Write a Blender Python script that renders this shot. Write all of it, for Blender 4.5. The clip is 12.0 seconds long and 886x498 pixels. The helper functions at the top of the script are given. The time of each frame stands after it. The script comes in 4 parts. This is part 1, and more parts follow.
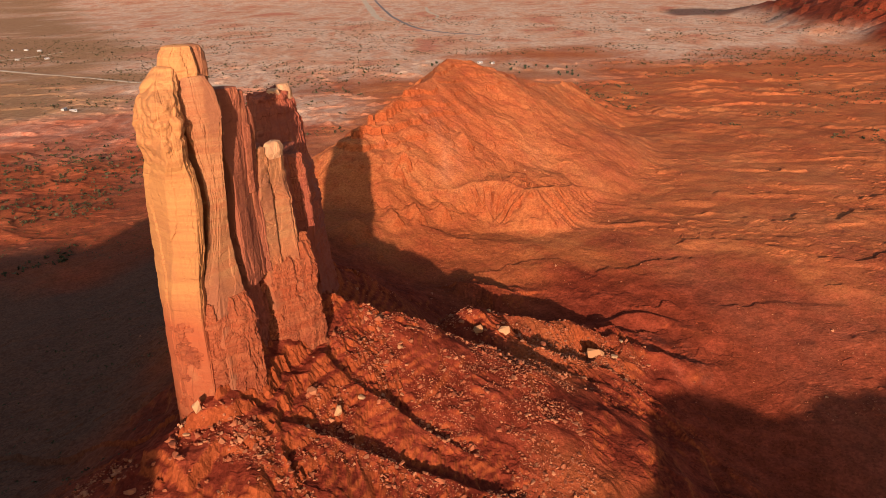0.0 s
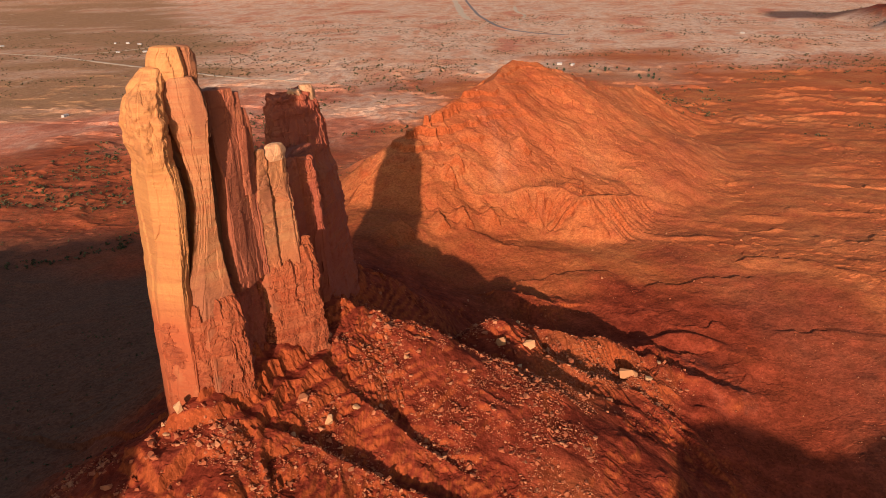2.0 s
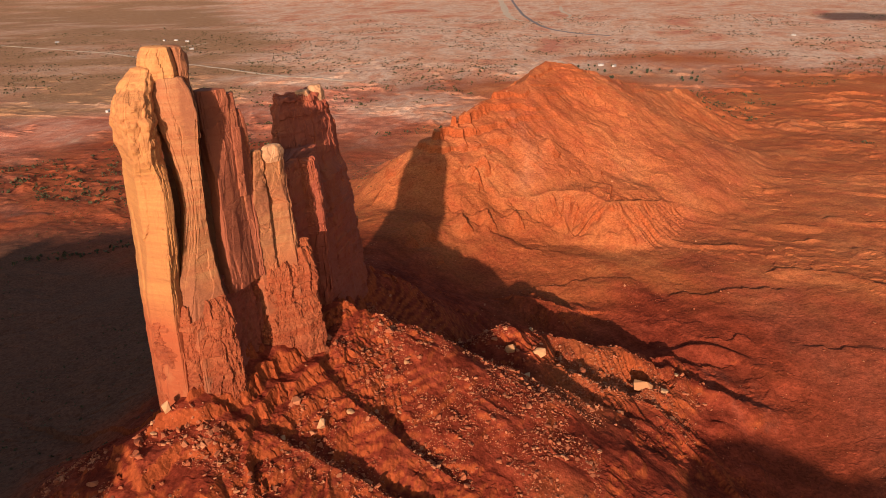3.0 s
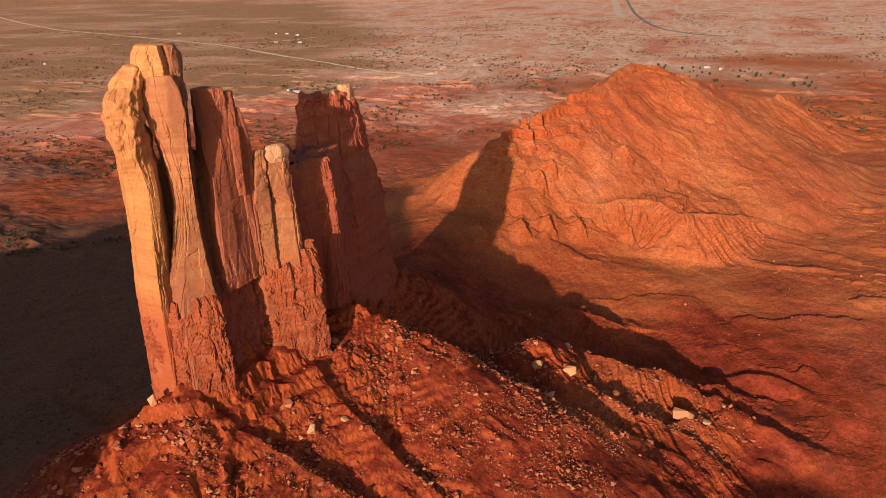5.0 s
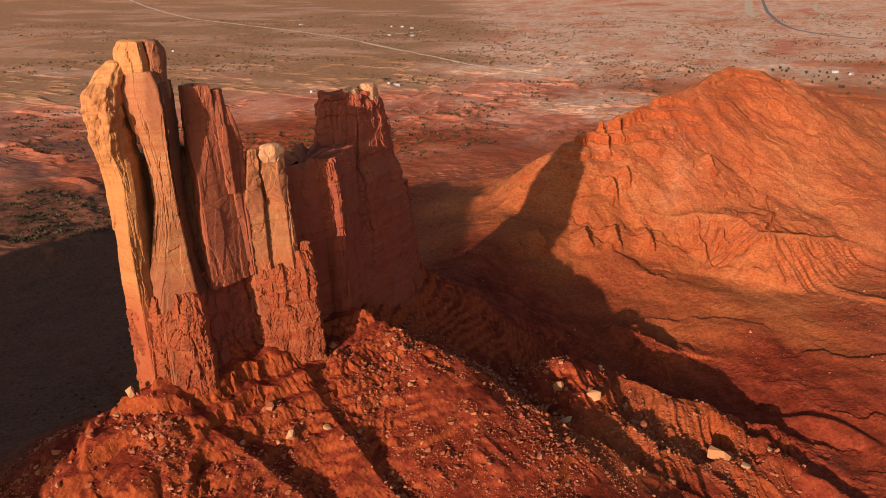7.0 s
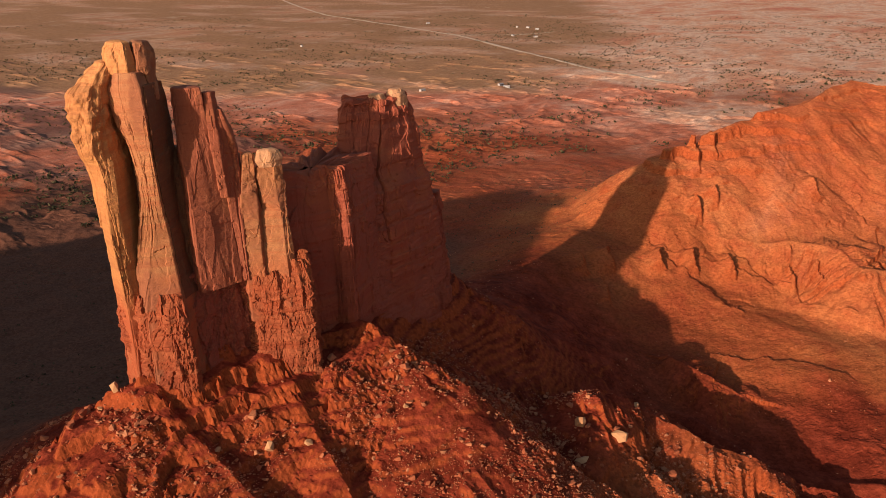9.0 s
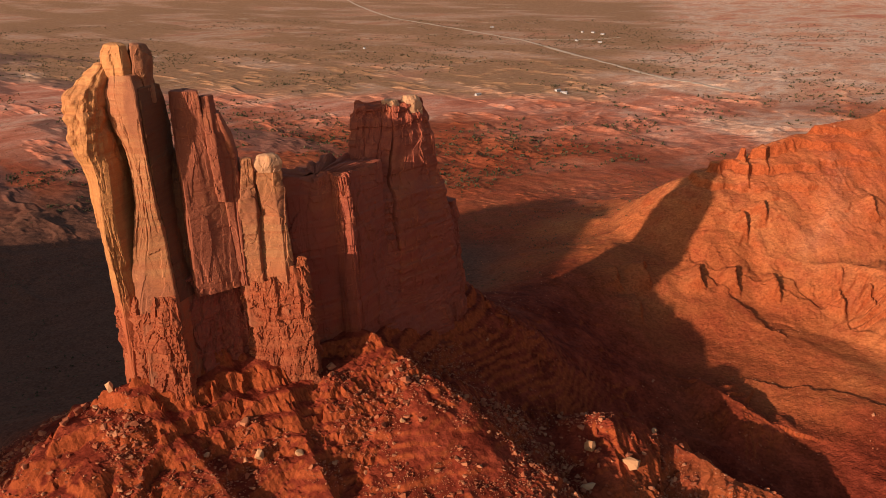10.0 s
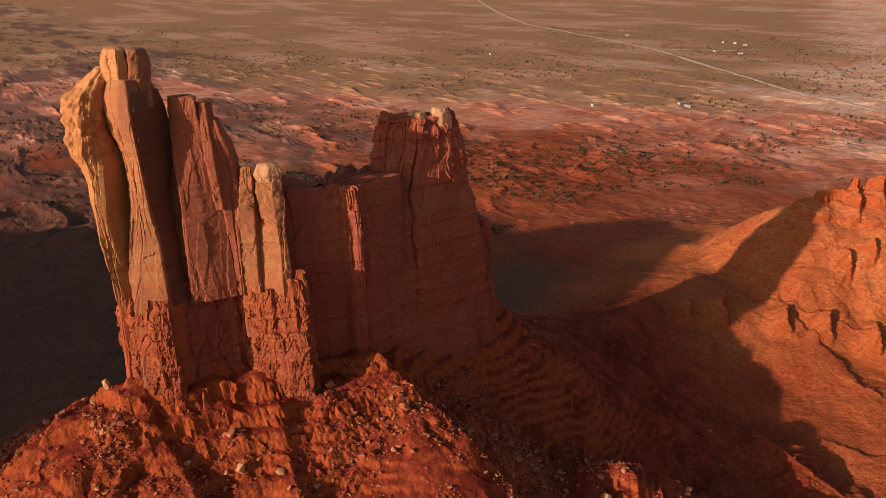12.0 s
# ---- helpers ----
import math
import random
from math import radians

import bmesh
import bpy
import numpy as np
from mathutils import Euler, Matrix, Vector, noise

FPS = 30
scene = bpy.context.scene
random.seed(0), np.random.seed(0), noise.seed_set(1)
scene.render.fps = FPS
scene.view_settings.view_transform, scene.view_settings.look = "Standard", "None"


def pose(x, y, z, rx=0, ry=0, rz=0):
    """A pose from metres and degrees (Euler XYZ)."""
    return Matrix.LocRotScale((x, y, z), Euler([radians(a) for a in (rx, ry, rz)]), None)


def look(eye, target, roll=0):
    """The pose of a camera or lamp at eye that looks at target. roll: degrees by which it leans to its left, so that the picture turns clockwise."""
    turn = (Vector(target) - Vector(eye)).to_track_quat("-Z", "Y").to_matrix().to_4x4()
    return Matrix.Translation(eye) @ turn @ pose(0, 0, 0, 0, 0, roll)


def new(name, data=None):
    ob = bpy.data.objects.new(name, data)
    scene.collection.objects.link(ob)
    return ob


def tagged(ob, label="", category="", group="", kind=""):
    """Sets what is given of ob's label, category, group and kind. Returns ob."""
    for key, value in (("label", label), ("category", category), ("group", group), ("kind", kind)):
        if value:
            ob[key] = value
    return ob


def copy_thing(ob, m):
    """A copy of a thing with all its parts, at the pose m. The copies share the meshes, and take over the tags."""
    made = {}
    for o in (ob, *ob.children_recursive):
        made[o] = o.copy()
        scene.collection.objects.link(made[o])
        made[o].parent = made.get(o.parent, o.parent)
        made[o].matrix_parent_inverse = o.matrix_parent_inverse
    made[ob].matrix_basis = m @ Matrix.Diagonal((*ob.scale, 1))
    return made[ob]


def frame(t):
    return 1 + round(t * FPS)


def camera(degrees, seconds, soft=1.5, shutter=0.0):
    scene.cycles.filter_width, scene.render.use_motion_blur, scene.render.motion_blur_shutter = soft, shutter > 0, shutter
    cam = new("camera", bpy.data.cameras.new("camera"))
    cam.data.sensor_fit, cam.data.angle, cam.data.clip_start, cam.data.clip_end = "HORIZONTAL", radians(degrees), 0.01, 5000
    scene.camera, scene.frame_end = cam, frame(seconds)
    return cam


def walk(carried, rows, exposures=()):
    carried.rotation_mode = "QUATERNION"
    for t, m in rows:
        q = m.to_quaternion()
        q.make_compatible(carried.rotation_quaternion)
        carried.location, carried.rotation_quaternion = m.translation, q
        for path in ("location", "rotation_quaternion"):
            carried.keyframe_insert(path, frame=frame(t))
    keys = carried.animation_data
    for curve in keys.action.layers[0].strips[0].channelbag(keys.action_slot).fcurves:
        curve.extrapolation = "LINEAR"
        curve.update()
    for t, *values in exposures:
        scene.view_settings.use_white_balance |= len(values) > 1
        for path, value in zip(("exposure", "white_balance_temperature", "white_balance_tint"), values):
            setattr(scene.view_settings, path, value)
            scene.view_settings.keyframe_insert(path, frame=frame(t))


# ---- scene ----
cam = camera(62.4, 12.0, soft=0.8)
PATH = [
    (0, (-0.025, -0.031, 186.228), (-1.07, 92.87, 149.18), -1.7),
    (0.5, (6.08, 2.3, 186.22), (2.58, 95.15, 149.27), -1.6),
    (1, (12.376, 4.826, 186.205), (6.18, 97.58, 149.31), -1.5),
    (1.5, (18.549, 7.465, 186.203), (9.3, 99.92, 149.25), -1.5),
    (2, (25.002, 10.359, 186.217), (12.65, 102.46, 149.32), -1.5),
    (2.5, (31.391, 13.422, 186.217), (16.24, 105.12, 149.27), -1.5),
    (3, (38.069, 16.948, 186.203), (19.97, 108.15, 149.35), -1.4),
    (5, (65.166, 34.1, 186.203), (33.57, 121.45, 149.25), -1.3),
    (5.5, (71.971, 39.391, 186.222), (36.77, 125.34, 149.17), -1.2),
    (6, (79.053, 45.555, 186.246), (40.15, 129.85, 149.05), -1.2),
    (6.5, (85.965, 52.129, 186.265), (43.61, 134.68, 148.97), -1.2),
    (7, (92.977, 59.48, 186.28), (47.48, 140.33, 148.93), -1.1),
    (7.2, (95.572, 62.598, 186.285), (48.87, 142.75, 148.88), -1.1),
    (9, (115.8, 91.915, 186.317), (56.5, 163.37, 149.17), -0.8),
    (9.5, (120.457, 100.351, 186.303), (58.01, 169.2, 149.4), -0.7),
    (10, (124.648, 109.307, 186.27), (58.95, 175.21, 149.62), -0.6),
    (10.5, (128.333, 118.235, 186.234), (59.53, 181.04, 149.73), -0.6),
    (11, (131.7, 127.568, 186.201), (59.95, 186.97, 149.95), -0.5),
    (11.5, (134.515, 136.792, 186.16), (60.06, 192.94, 150.06), -0.5),
    (12, (137.075, 146.418, 186.108), (60.03, 199.07, 150.26), -0.4),
]
walk(cam, [(t, look(eye, target, roll)) for t, eye, target, roll in PATH], [(0, 0.42), (5.5, 0.37), (9.0, 0.27), (12, 0.2)])

# ---- world, sun ----
SUN_UP, SUN_WAY = 14.8, -1.6         # degrees above the horizon; degrees by which the light swings from north towards east
world = bpy.data.worlds.new("sky")
world.use_nodes = True
scene.world = world
sky = world.node_tree.nodes.new("ShaderNodeTexSky")
sky.sky_type, sky.sun_disc = "NISHITA", False
sky.sun_elevation, sky.sun_rotation = radians(SUN_UP), radians(180 + SUN_WAY)
sky.air_density, sky.dust_density = 1.0, 1.5
backgr = world.node_tree.nodes["Background"]
backgr.inputs["Strength"].default_value = 0.11
world.node_tree.links.new(sky.outputs[0], backgr.inputs["Color"])
lamp = bpy.data.lights.new("sun", "SUN")
lamp.energy, lamp.angle, lamp.color = 5.0, radians(0.6), (1.0, 0.80, 0.67)
sun = new("sun", lamp)
sun.rotation_euler = (radians(90 - SUN_UP), 0, radians(-SUN_WAY))


# ---- noise ----
def hash3(i, j, k, seed=0):
    h = (i.astype(np.int64) * 374761393 + j.astype(np.int64) * 668265263 + k.astype(np.int64) * 2147483647 + seed * 974711) & 0xFFFFFFFF
    h = ((h ^ (h >> 13)) * 1274126177) & 0xFFFFFFFF
    h = ((h ^ (h >> 16)) * 2246822519) & 0xFFFFFFFF
    return ((h ^ (h >> 15)) & 0xFFFFFF) / float(0xFFFFFF)


def vnoise(x, y, z=None, seed=0):
    """Smooth value noise, -1 to 1."""
    if z is None:
        z = np.zeros_like(x)
    i, j, k = np.floor(x), np.floor(y), np.floor(z)
    u, v, w = x - i, y - j, z - k
    u, v, w = (a * a * a * (a * (a * 6 - 15) + 10) for a in (u, v, w))
    out = 0
    for a in (0, 1):
        for b in (0, 1):
            if np.ndim(z) == 0 or not np.any(w):
                out = out + hash3(i + a, j + b, k, seed) * (u if a else 1 - u) * (v if b else 1 - v)
                continue
            for c in (0, 1):
                out = out + hash3(i + a, j + b, k + c, seed) * (u if a else 1 - u) * (v if b else 1 - v) * (w if c else 1 - w)
    return out * 2 - 1


def fbm(x, y, z=None, octaves=4, seed=0, gain=0.5):
    out, amp = 0, 1.0
    for o in range(octaves):
        f = 2.03 ** o
        out = out + amp * vnoise(x * f + 17.3 * o, y * f - 9.1 * o, None if z is None else z * f + 5.7 * o, seed + o)
        amp *= gain
    return out


def ridged(x, y, octaves=3, seed=0):
    out, amp = 0, 1.0
    for o in range(octaves):
        f = 2.1 ** o
        out = out + amp * (1 - 2 * np.abs(vnoise(x * f + 3.1 * o, y * f + 7.7 * o, None, seed + o)))
        amp *= 0.5
    return out


def step(a, b, x):
    t = np.clip((x - a) / (b - a), 0, 1)
    return t * t * (3 - 2 * t)


# ---- the lie of the land ----
def spine(x, y, pts):
    """Distance to a crest line, its height at the nearest place, the way along it, and the side (+ right of its run)."""
    best = np.full(np.shape(x), 1e9)
    zc, along, side = np.zeros_like(best), np.zeros_like(best), np.ones_like(best)
    run = 0.0
    for (ax, ay, az), (bx, by, bz) in zip(pts, pts[1:]):
        dx, dy = bx - ax, by - ay
        ln = math.hypot(dx, dy)
        t = np.clip(((x - ax) * dx + (y - ay) * dy) / (ln * ln), 0, 1)
        d = np.hypot(x - ax - t * dx, y - ay - t * dy)
        m = d < best
        best = np.where(m, d, best)
        zc = np.where(m, az + t * (bz - az), zc)
        along = np.where(m, run + t * ln, along)
        side = np.where(m, (dy * (x - ax) - dx * (y - ay)) / ln, side)
        run += ln
    return best, zc, along, side


TALUS = [(-77, 166, 68), (-68, 178, 77), (-60, 200, 78), (-57, 222, 77), (-56, 262, 76), (-60, 300, 73)]
# sharp crests with straight flanks: run with heights, slope to the north, slope to the south
CRESTS = [
    ([(-56, 241, 75), (-41.4, 247, 71.8), (-29.5, 251.5, 64)], 0.9, 0.62),
    ([(-33, 247.5, 62), (-29.5, 245.5, 60.5), (-14, 243.5, 49), (10, 241, 35), (12, 240.5, 26)], 1.0, 0.55),
    ([(-30, 258, 54), (-10.4, 259.8, 47.6), (-2, 261, 42), (2, 262, 30)], 1.0, 0.7),
    ([(14, 226, 27), (38.5, 231, 15), (57, 233, 3), (84, 238, -12)], 0.8, 0.42),
    ([(2, 292, 27), (12, 294, 29.5), (24, 300, 23), (48, 297, 14), (64, 306, 6), (76, 322, -3)], 0.8, 0.5),
    ([(1, 305, 33), (4, 307, 34), (19, 328, 22.5), (43, 331.5, 13.5), (60, 342, 6), (73, 350, 2), (96, 358, -8)], 0.95, 0.5),
    ([(-42, 226, 66), (-20.4, 231, 48.5), (0, 229, 37), (22, 227, 25)], 0.9, 0.6),
    ([(-46, 211, 68), (-29.6, 208.5, 55), (-12, 206, 43), (4, 204, 33), (14, 203, 22)], 1.0, 0.6),
    ([(-58, 178, 69), (-40, 182, 56), (-12.8, 186, 40), (12, 190, 27), (34, 193, 14)], 0.9, 0.55),
    ([(-66, 167, 68), (-48, 163, 55), (-25, 165, 40), (0, 169, 25)], 0.9, 0.55),
    ([(-76, 162, 66), (-86, 148, 54), (-92, 134, 44)], 0.6, 0.6),
    ([(2, 524, 25), (18, 533, 27), (42, 535, 26.5), (59, 520, 26), (80, 536, 21), (110, 566, 8)], 0.2, 0.68),
    ([(6, 394, 8), (26, 391.5, 7), (38, 398, 1)], 0.5, 0.8),
]
# hummocks beyond the knoll: x, y, radius east, radius north, height
HUMMOCKS = [(74, 322, 20, 8, 2.5), (88, 342, 22, 6, 5), (112, 336, 20, 7, 6), (36, 364, 24, 7, 4), (104, 372, 22, 6, 4)]
COL = [(-62, 300, 57), (-72, 345, 37), (-80, 392, 28), (-88, 469, 28), (-104, 520, 26), (-92, 548, 36)]
HILL = [(-82, 554, 52), (-71, 546, 69), (-62, 557, 70), (-51, 575, 76), (-30, 612, 87), (-15, 648, 91), (1, 701, 100), (20, 712, 97), (44, 745, 84), (90, 810, 60), (160, 920, 38)]
# buttresses: x, y of the broken edge, length, half width down the slope, height
BUTTRESSES = [(-37, 474, 12, 7, 6), (-22, 486.5, 12, 7, 6), (-5, 499.5, 13, 8, 6), (-36.5, 524, 9, 7, 6), (-31.5, 538, 9, 6, 5), (15, 582, 12, 7, 5), (-56, 560, 8, 12, 7), (-49, 572, 9, 9, 6), (26, 512, 9, 6, 5), (38, 520, 8, 6, 4), (-58, 452, 14, 9, 5), (-47, 428, 14, 9, 5), (-66, 436, 14, 8, 4)]
# unseen ridge behind the camera, added and profiled to cast the large shadows
BACK = [(-560, -150, 70), (-480, -150, 92), (-380, -150, 137), (-330, -150, 176), (-240, -150, 192), (-215, -150, 204), (-187, -150, 217), (-126, -150, 228), (-112, -150, 213), (-88, -150, 203), (-73, -150, 198), (-67.5, -150, 122), (-50, -150, 106), (22, -150, 98), (36, -150, 112), (60, -150, 118), (154, -150, 119), (181, -150, 113), (236, -150, 117), (330, -150, 112), (450, -150, 80)]


def facets(u, v, seed):
    """Broken faces: a patchwork of tilted flats with sharp edges, about -1 to 1."""
    i, j = np.floor(u), np.floor(v)
    best = np.full(np.shape(u), 1e9)
    out = np.zeros_like(best)
    for a in (-1, 0, 1):
        for b in (-1, 0, 1):
            ci, cj = i + a, j + b
            z = np.zeros_like(ci)
            px, py = ci + hash3(ci, cj, z, seed), cj + hash3(ci, cj, z, seed + 1)
            dd = (u - px) ** 2 + (v - py) ** 2
            m = dd < best
            flat = hash3(ci, cj, z, seed + 2) * 2 - 1 + 0.9 * ((hash3(ci, cj, z, seed + 3) * 2 - 1) * (u - px) + (hash3(ci, cj, z, seed + 4) * 2 - 1) * (v - py))
            best, out = np.where(m, dd, best), np.where(m, flat, out)
    return out


def terrace(h, bed, hard, amount, shift):
    """Steps the height into beds: flat benches and steep risers."""
    q = (h + shift) / bed
    fr = q - np.floor(q)
    return h + bed * (step(0.5 - hard, 0.5 + hard, fr) - fr) * amount


def land(x, y):
    """Height of the ground, with its gullies and ledges, and masks for its soils."""
    wx = x + 5 * vnoise(x / 37, y / 37, None, 3) + 1.6 * vnoise(x / 11, y / 11, None, 6)
    wy = y + 5 * vnoise(x / 37, y / 37, None, 4) + 1.6 * vnoise(x / 11, y / 11, None, 7)
    r = np.hypot(x, y)
    base = 1.6 * fbm(x / 260, y / 260, None, 3, 11) * step(300, 900, np.hypot(x, y - 400))
    low = np.logaddexp(0, (436 - wy) / 14) * 14
    base = base - (np.minimum(0.215 * low, 75) + 2) * step(-45, 40, wx) * step(760, 520, y)
    base = base + 45 * step(3300, 5200, r)
    # talus round the rock
    d, zc, s, side = spine(wx, wy, TALUS)
    east = step(-85, -45, x)
    fall = (64 - 14 * step(252, 282, y)) * east + (74 + 14 * step(190, 150, y)) * (1 - east)
    talus = (zc - base) * np.exp(-d / fall)
    near = np.exp(-d / 90)
    ang = np.arctan2(y - 215, x + 60)
    u = s + ang * 34
    keep = step(-0.5, 0.4, vnoise(x / 34, y / 34, None, 18))
    gully = ridged(u / 11 + 0.5 * vnoise(x / 14, y / 14, None, 8), d / 45, 3, 21)
    rill = ridged(u / 3.4 + 0.35 * vnoise(x / 6, y / 6, None, 19), d / 22, 2, 24)
    talus = talus + np.minimum(d / 14, 1) * np.exp(-d / 130) * (1.1 * keep * gully + 0.55 * rill * (0.4 + keep))
    # other crests
    flanks = []
    for n, (pts, north, south) in enumerate(CRESTS):
        px, py = [p[0] for p in pts], [p[1] for p in pts]
        m = (x > min(px) - 140) & (x < max(px) + 140) & (y > min(py) - 140) & (y < max(py) + 140)
        a, b = x[m], y[m]
        flank = np.full(np.shape(x), -1e3)
        if len(a):
            e, up, se, sd = spine(wx[m] * 0.3 + a * 0.7, wy[m] * 0.3 + b * 0.7, pts)
            up = up + 1.4 + 0.9 * vnoise(a / 7, b / 7, None, 130 + n) + (2.4 * vnoise(a / 11, b / 11, None, 135) if n in (4, 5) else 0)
            groove = ridged(se / 5.5 + 0.4 * vnoise(a / 9, b / 9, None, 140 + n), e / 60, 3, 150 + n)
            fine = ridged(se / 1.9 + 0.3 * vnoise(a / 4, b / 4, None, 160 + n), e / 30, 2, 170 + n)
            flank[m] = up - base[m] - e * np.where(sd > 0, south, north) + 1.5 * groove * step(1.5, 9, e) + 0.5 * fine * step(1, 4, e)
        flanks.append(flank)
    d3 = spine(wx, wy, CRESTS[4][0])[0]
    d4, z4, s4, e4 = spine(wx, wy, COL)
    d4 = np.sqrt(d4 * d4 + 900) - 30
    col = (z4 - base) * np.exp(-(d4 / (62 - 36 * step(470, 430, y) * step(-100, -60, x))) ** 1.1)
    d5, z5, s5, e5 = spine(wx, wy, HILL)
    d5 = np.maximum(d5 - 2, 0)
    hill = np.full(np.shape(x), -1e3)
    run = 0.0
    for (ax, ay, az), (bx, by, bz) in zip(HILL, HILL[1:]):
        dx, dy = bx - ax, by - ay
        ln = math.hypot(dx, dy)
        q = np.clip(((wx - ax) * dx + (wy - ay) * dy) / (ln * ln), 0, 1)
        off = np.hypot(wx - ax - q * dx, wy - ay - q * dy)
        slope = 0.72 - 0.12 * step(110, 190, run + q * ln)
        right = step(-4, 4, (dy * (wx - ax) - dx * (wy - ay)) / ln)
        flank = az + q * (bz - az) - right * (slope * off - 0.0006 * np.minimum(off, 160) ** 2) - (1 - right) * 0.85 * off
        hill = np.maximum(hill, flank - base)
        run += ln
    hill = np.logaddexp(0, hill / 5) * 5
    ribs = ridged(s5 / 21 + 0.6 * vnoise(x / 24, y / 24, None, 5), d5 / 90, 3, 41)
    hill = hill + (0.9 * ribs + 0.5 * ridged(s5 / 6 + 0.4 * vnoise(x / 9, y / 9, None, 44), d5 / 50, 2, 43)) * step(2, 26, d5) * np.exp(-d5 / 120)
    # the added ridge out of view, there only to block the sun
    d6, z6, s6, e6 = spine(x, y, BACK)
    back = (z6 + 5 * fbm(x / 26, y * 0, None, 3, 66) - base) * np.exp(-d6 / 48)
    # big mesa's skirt to the north-east
    toe = 820 + 45 * vnoise(y / 160, x * 0, None, 61)
    far = np.clip((x - toe) * 0.42, 0, 210) * step(1050, 1450, y) * (1 - step(2150, 2500, y + 0.3 * x - 300))
    far = far + far / 60 * 5 * ridged(y / 60 + x / 140, x / 200, 4, 62)
    k = 2.0
    stack = [talus, col, hill, back, far, np.zeros_like(base)] + flanks
    top = np.max(stack, axis=0)
    h = base + top + k * np.log(sum(np.exp(np.clip((a - top) / k, -30, 0)) for a in stack)) - 1.6
    for n, (hx, hy, rx, ry, up) in enumerate(HUMMOCKS):
        q = np.hypot((wx - hx) / rx, np.where(wy > hy, 1.5, 0.8) * (wy - hy) / ry)
        h = h + up * np.exp(-q ** 2)
    # rock ledges: long ramps that break off to the north
    apron = np.exp(-(((x - 190) / 330) ** 2 + ((y - 560) / 260) ** 2) ** 2) * step(8, 50, d5)
    for n, (way, gap, lift) in enumerate(((0.28, 43, 2.0), (-0.12, 61, 1.8))):
        ph = (y + way * x + 26 * vnoise(x / 90, y / 90, None, 71 + n) + 8 * vnoise(x / 22, y / 22, None, 74 + n) + 2.5 * vnoise(x / 6, y / 6, None, 78 + n)) / gap
        saw = ph - np.floor(ph)
        cut = step(0.05, 0.3, vnoise(x / 60 + 9 * n, y / 34, None, 76 + n))
        h = h + lift * (step(0.55, 0.95, saw) * step(1.0, 0.975, saw) - 0.15) * cut * apron
    # buttresses on the hill's flank that break off to the north-east
    for n, (bx, by, long, wide, up) in enumerate(BUTTRESSES):
        along, across = 0.55 * (x - bx) + 0.83 * (y - by), 0.83 * (x - bx) - 0.55 * (y - by)
        along = along + 1.2 * vnoise(across / 3.5, along / 9, None, 86 + n) + 0.25 * across
        h = h + up * np.clip(1 + along / long, 0, 1) * step(0.5, -0.4, along) * np.exp(-(across / wide) ** 4)
    # low broken rises on the plain
    flat = step(150, 420, np.abs(x + 30)) * step(-200, 100, y) + step(740, 900, y)
    flat = np.clip(flat, 0, 1) * (1 - step(1200, 2000, r)) * (1 - apron)
    h = h + flat * (4.0 * np.clip(ridged(wx / 85 + 0.4 * wy / 85, wy / 60, 4, 92) - 0.8, 0, 2) + 1.4 * fbm(x / 24, y / 24, None, 4, 93) * (1 - step(520, 800, np.hypot(x, y - 350))))
    # broken ground
    calm = 1 - step(420, 900, np.hypot(x - 40, (y - 400) * 0.8))
    h = h + (0.36 * calm + 0.3 * near) * fbm(x / 13, y / 13, None, 5, 81, 0.55) + 1.5 * (0.25 + 0.75 * calm) * fbm(x / 55, y / 55, None, 3, 82)
    h = h + 0.14 * near * ridged(x / 3.1, y / 3.1, 2, 83)
    loose = np.clip(near + 0.8 * np.exp(-d3 / 45), 0, 1) * step(-0.2, 0.5, vnoise(x / 17, y / 17, None, 89))
    m = loose > 0.03
    h[m] = h[m] + loose[m] * (0.7 * facets(x[m] / 4.6, y[m] / 4.6, 97) + 0.45 * facets(x[m] / 1.9, y[m] / 1.9, 101))
    blocks = 0.35 * calm * step(0.0, 0.5, vnoise(x / 45, y / 45, None, 98))
    m = blocks > 0.02
    h[m] = h[m] + blocks[m] * facets(x[m] / 7, y[m] / 7, 105)
    # beds
    warp = 2.6 * vnoise(x / 23, y / 23, None, 84) + 1.0 * vnoise(x / 7, y / 7, None, 85) + 0.5 * vnoise(x / 2.6, y / 2.6, None, 88)
    upper = 0.75 * np.exp(-(d / 15) ** 2) + 0.3 * np.exp(-d / 60) * step(-0.1, 0.4, vnoise(x / 22, y / 22, None, 87))
    h = terrace(h, 5.6, 0.2, np.clip(upper, 0, 0.8), warp)
    rim = np.exp(-(d5 / 24) ** 2) * step(48, 60, h)
    h = terrace(h, 8.5, 0.12, np.clip((0.6 - 0.5 * step(60, 130, s5)) * rim + 0.08 * np.exp(-d5 / 70), 0, 0.8), warp * 1.2 - 1)
    h = terrace(h, 2.7, 0.25, 0.42 * near + 0.14 * np.exp(-d5 / 60) + 0.45 * step(5, 30, far), warp)
    h = terrace(h, 14, 0.15, 0.7 * step(10, 40, far), 3 * warp)
    fray = 170 * fbm(x / 230, y / 190, None, 5, 99)
    red = np.maximum.reduce([step(190, -150, np.hypot(x - ax, y - ay) - rad + fray) for ax, ay, rad in ((60, 420, 430), (-330, 380, 420), (600, 720, 780))])
    red = np.clip(0.94 * red + step(2, 40, far) + step(0.05, 0.3, near), 0, 1)
    return h, red, near


def height(x, y):
    return float(land(np.array([float(x)]), np.array([float(y)]))[0][0])


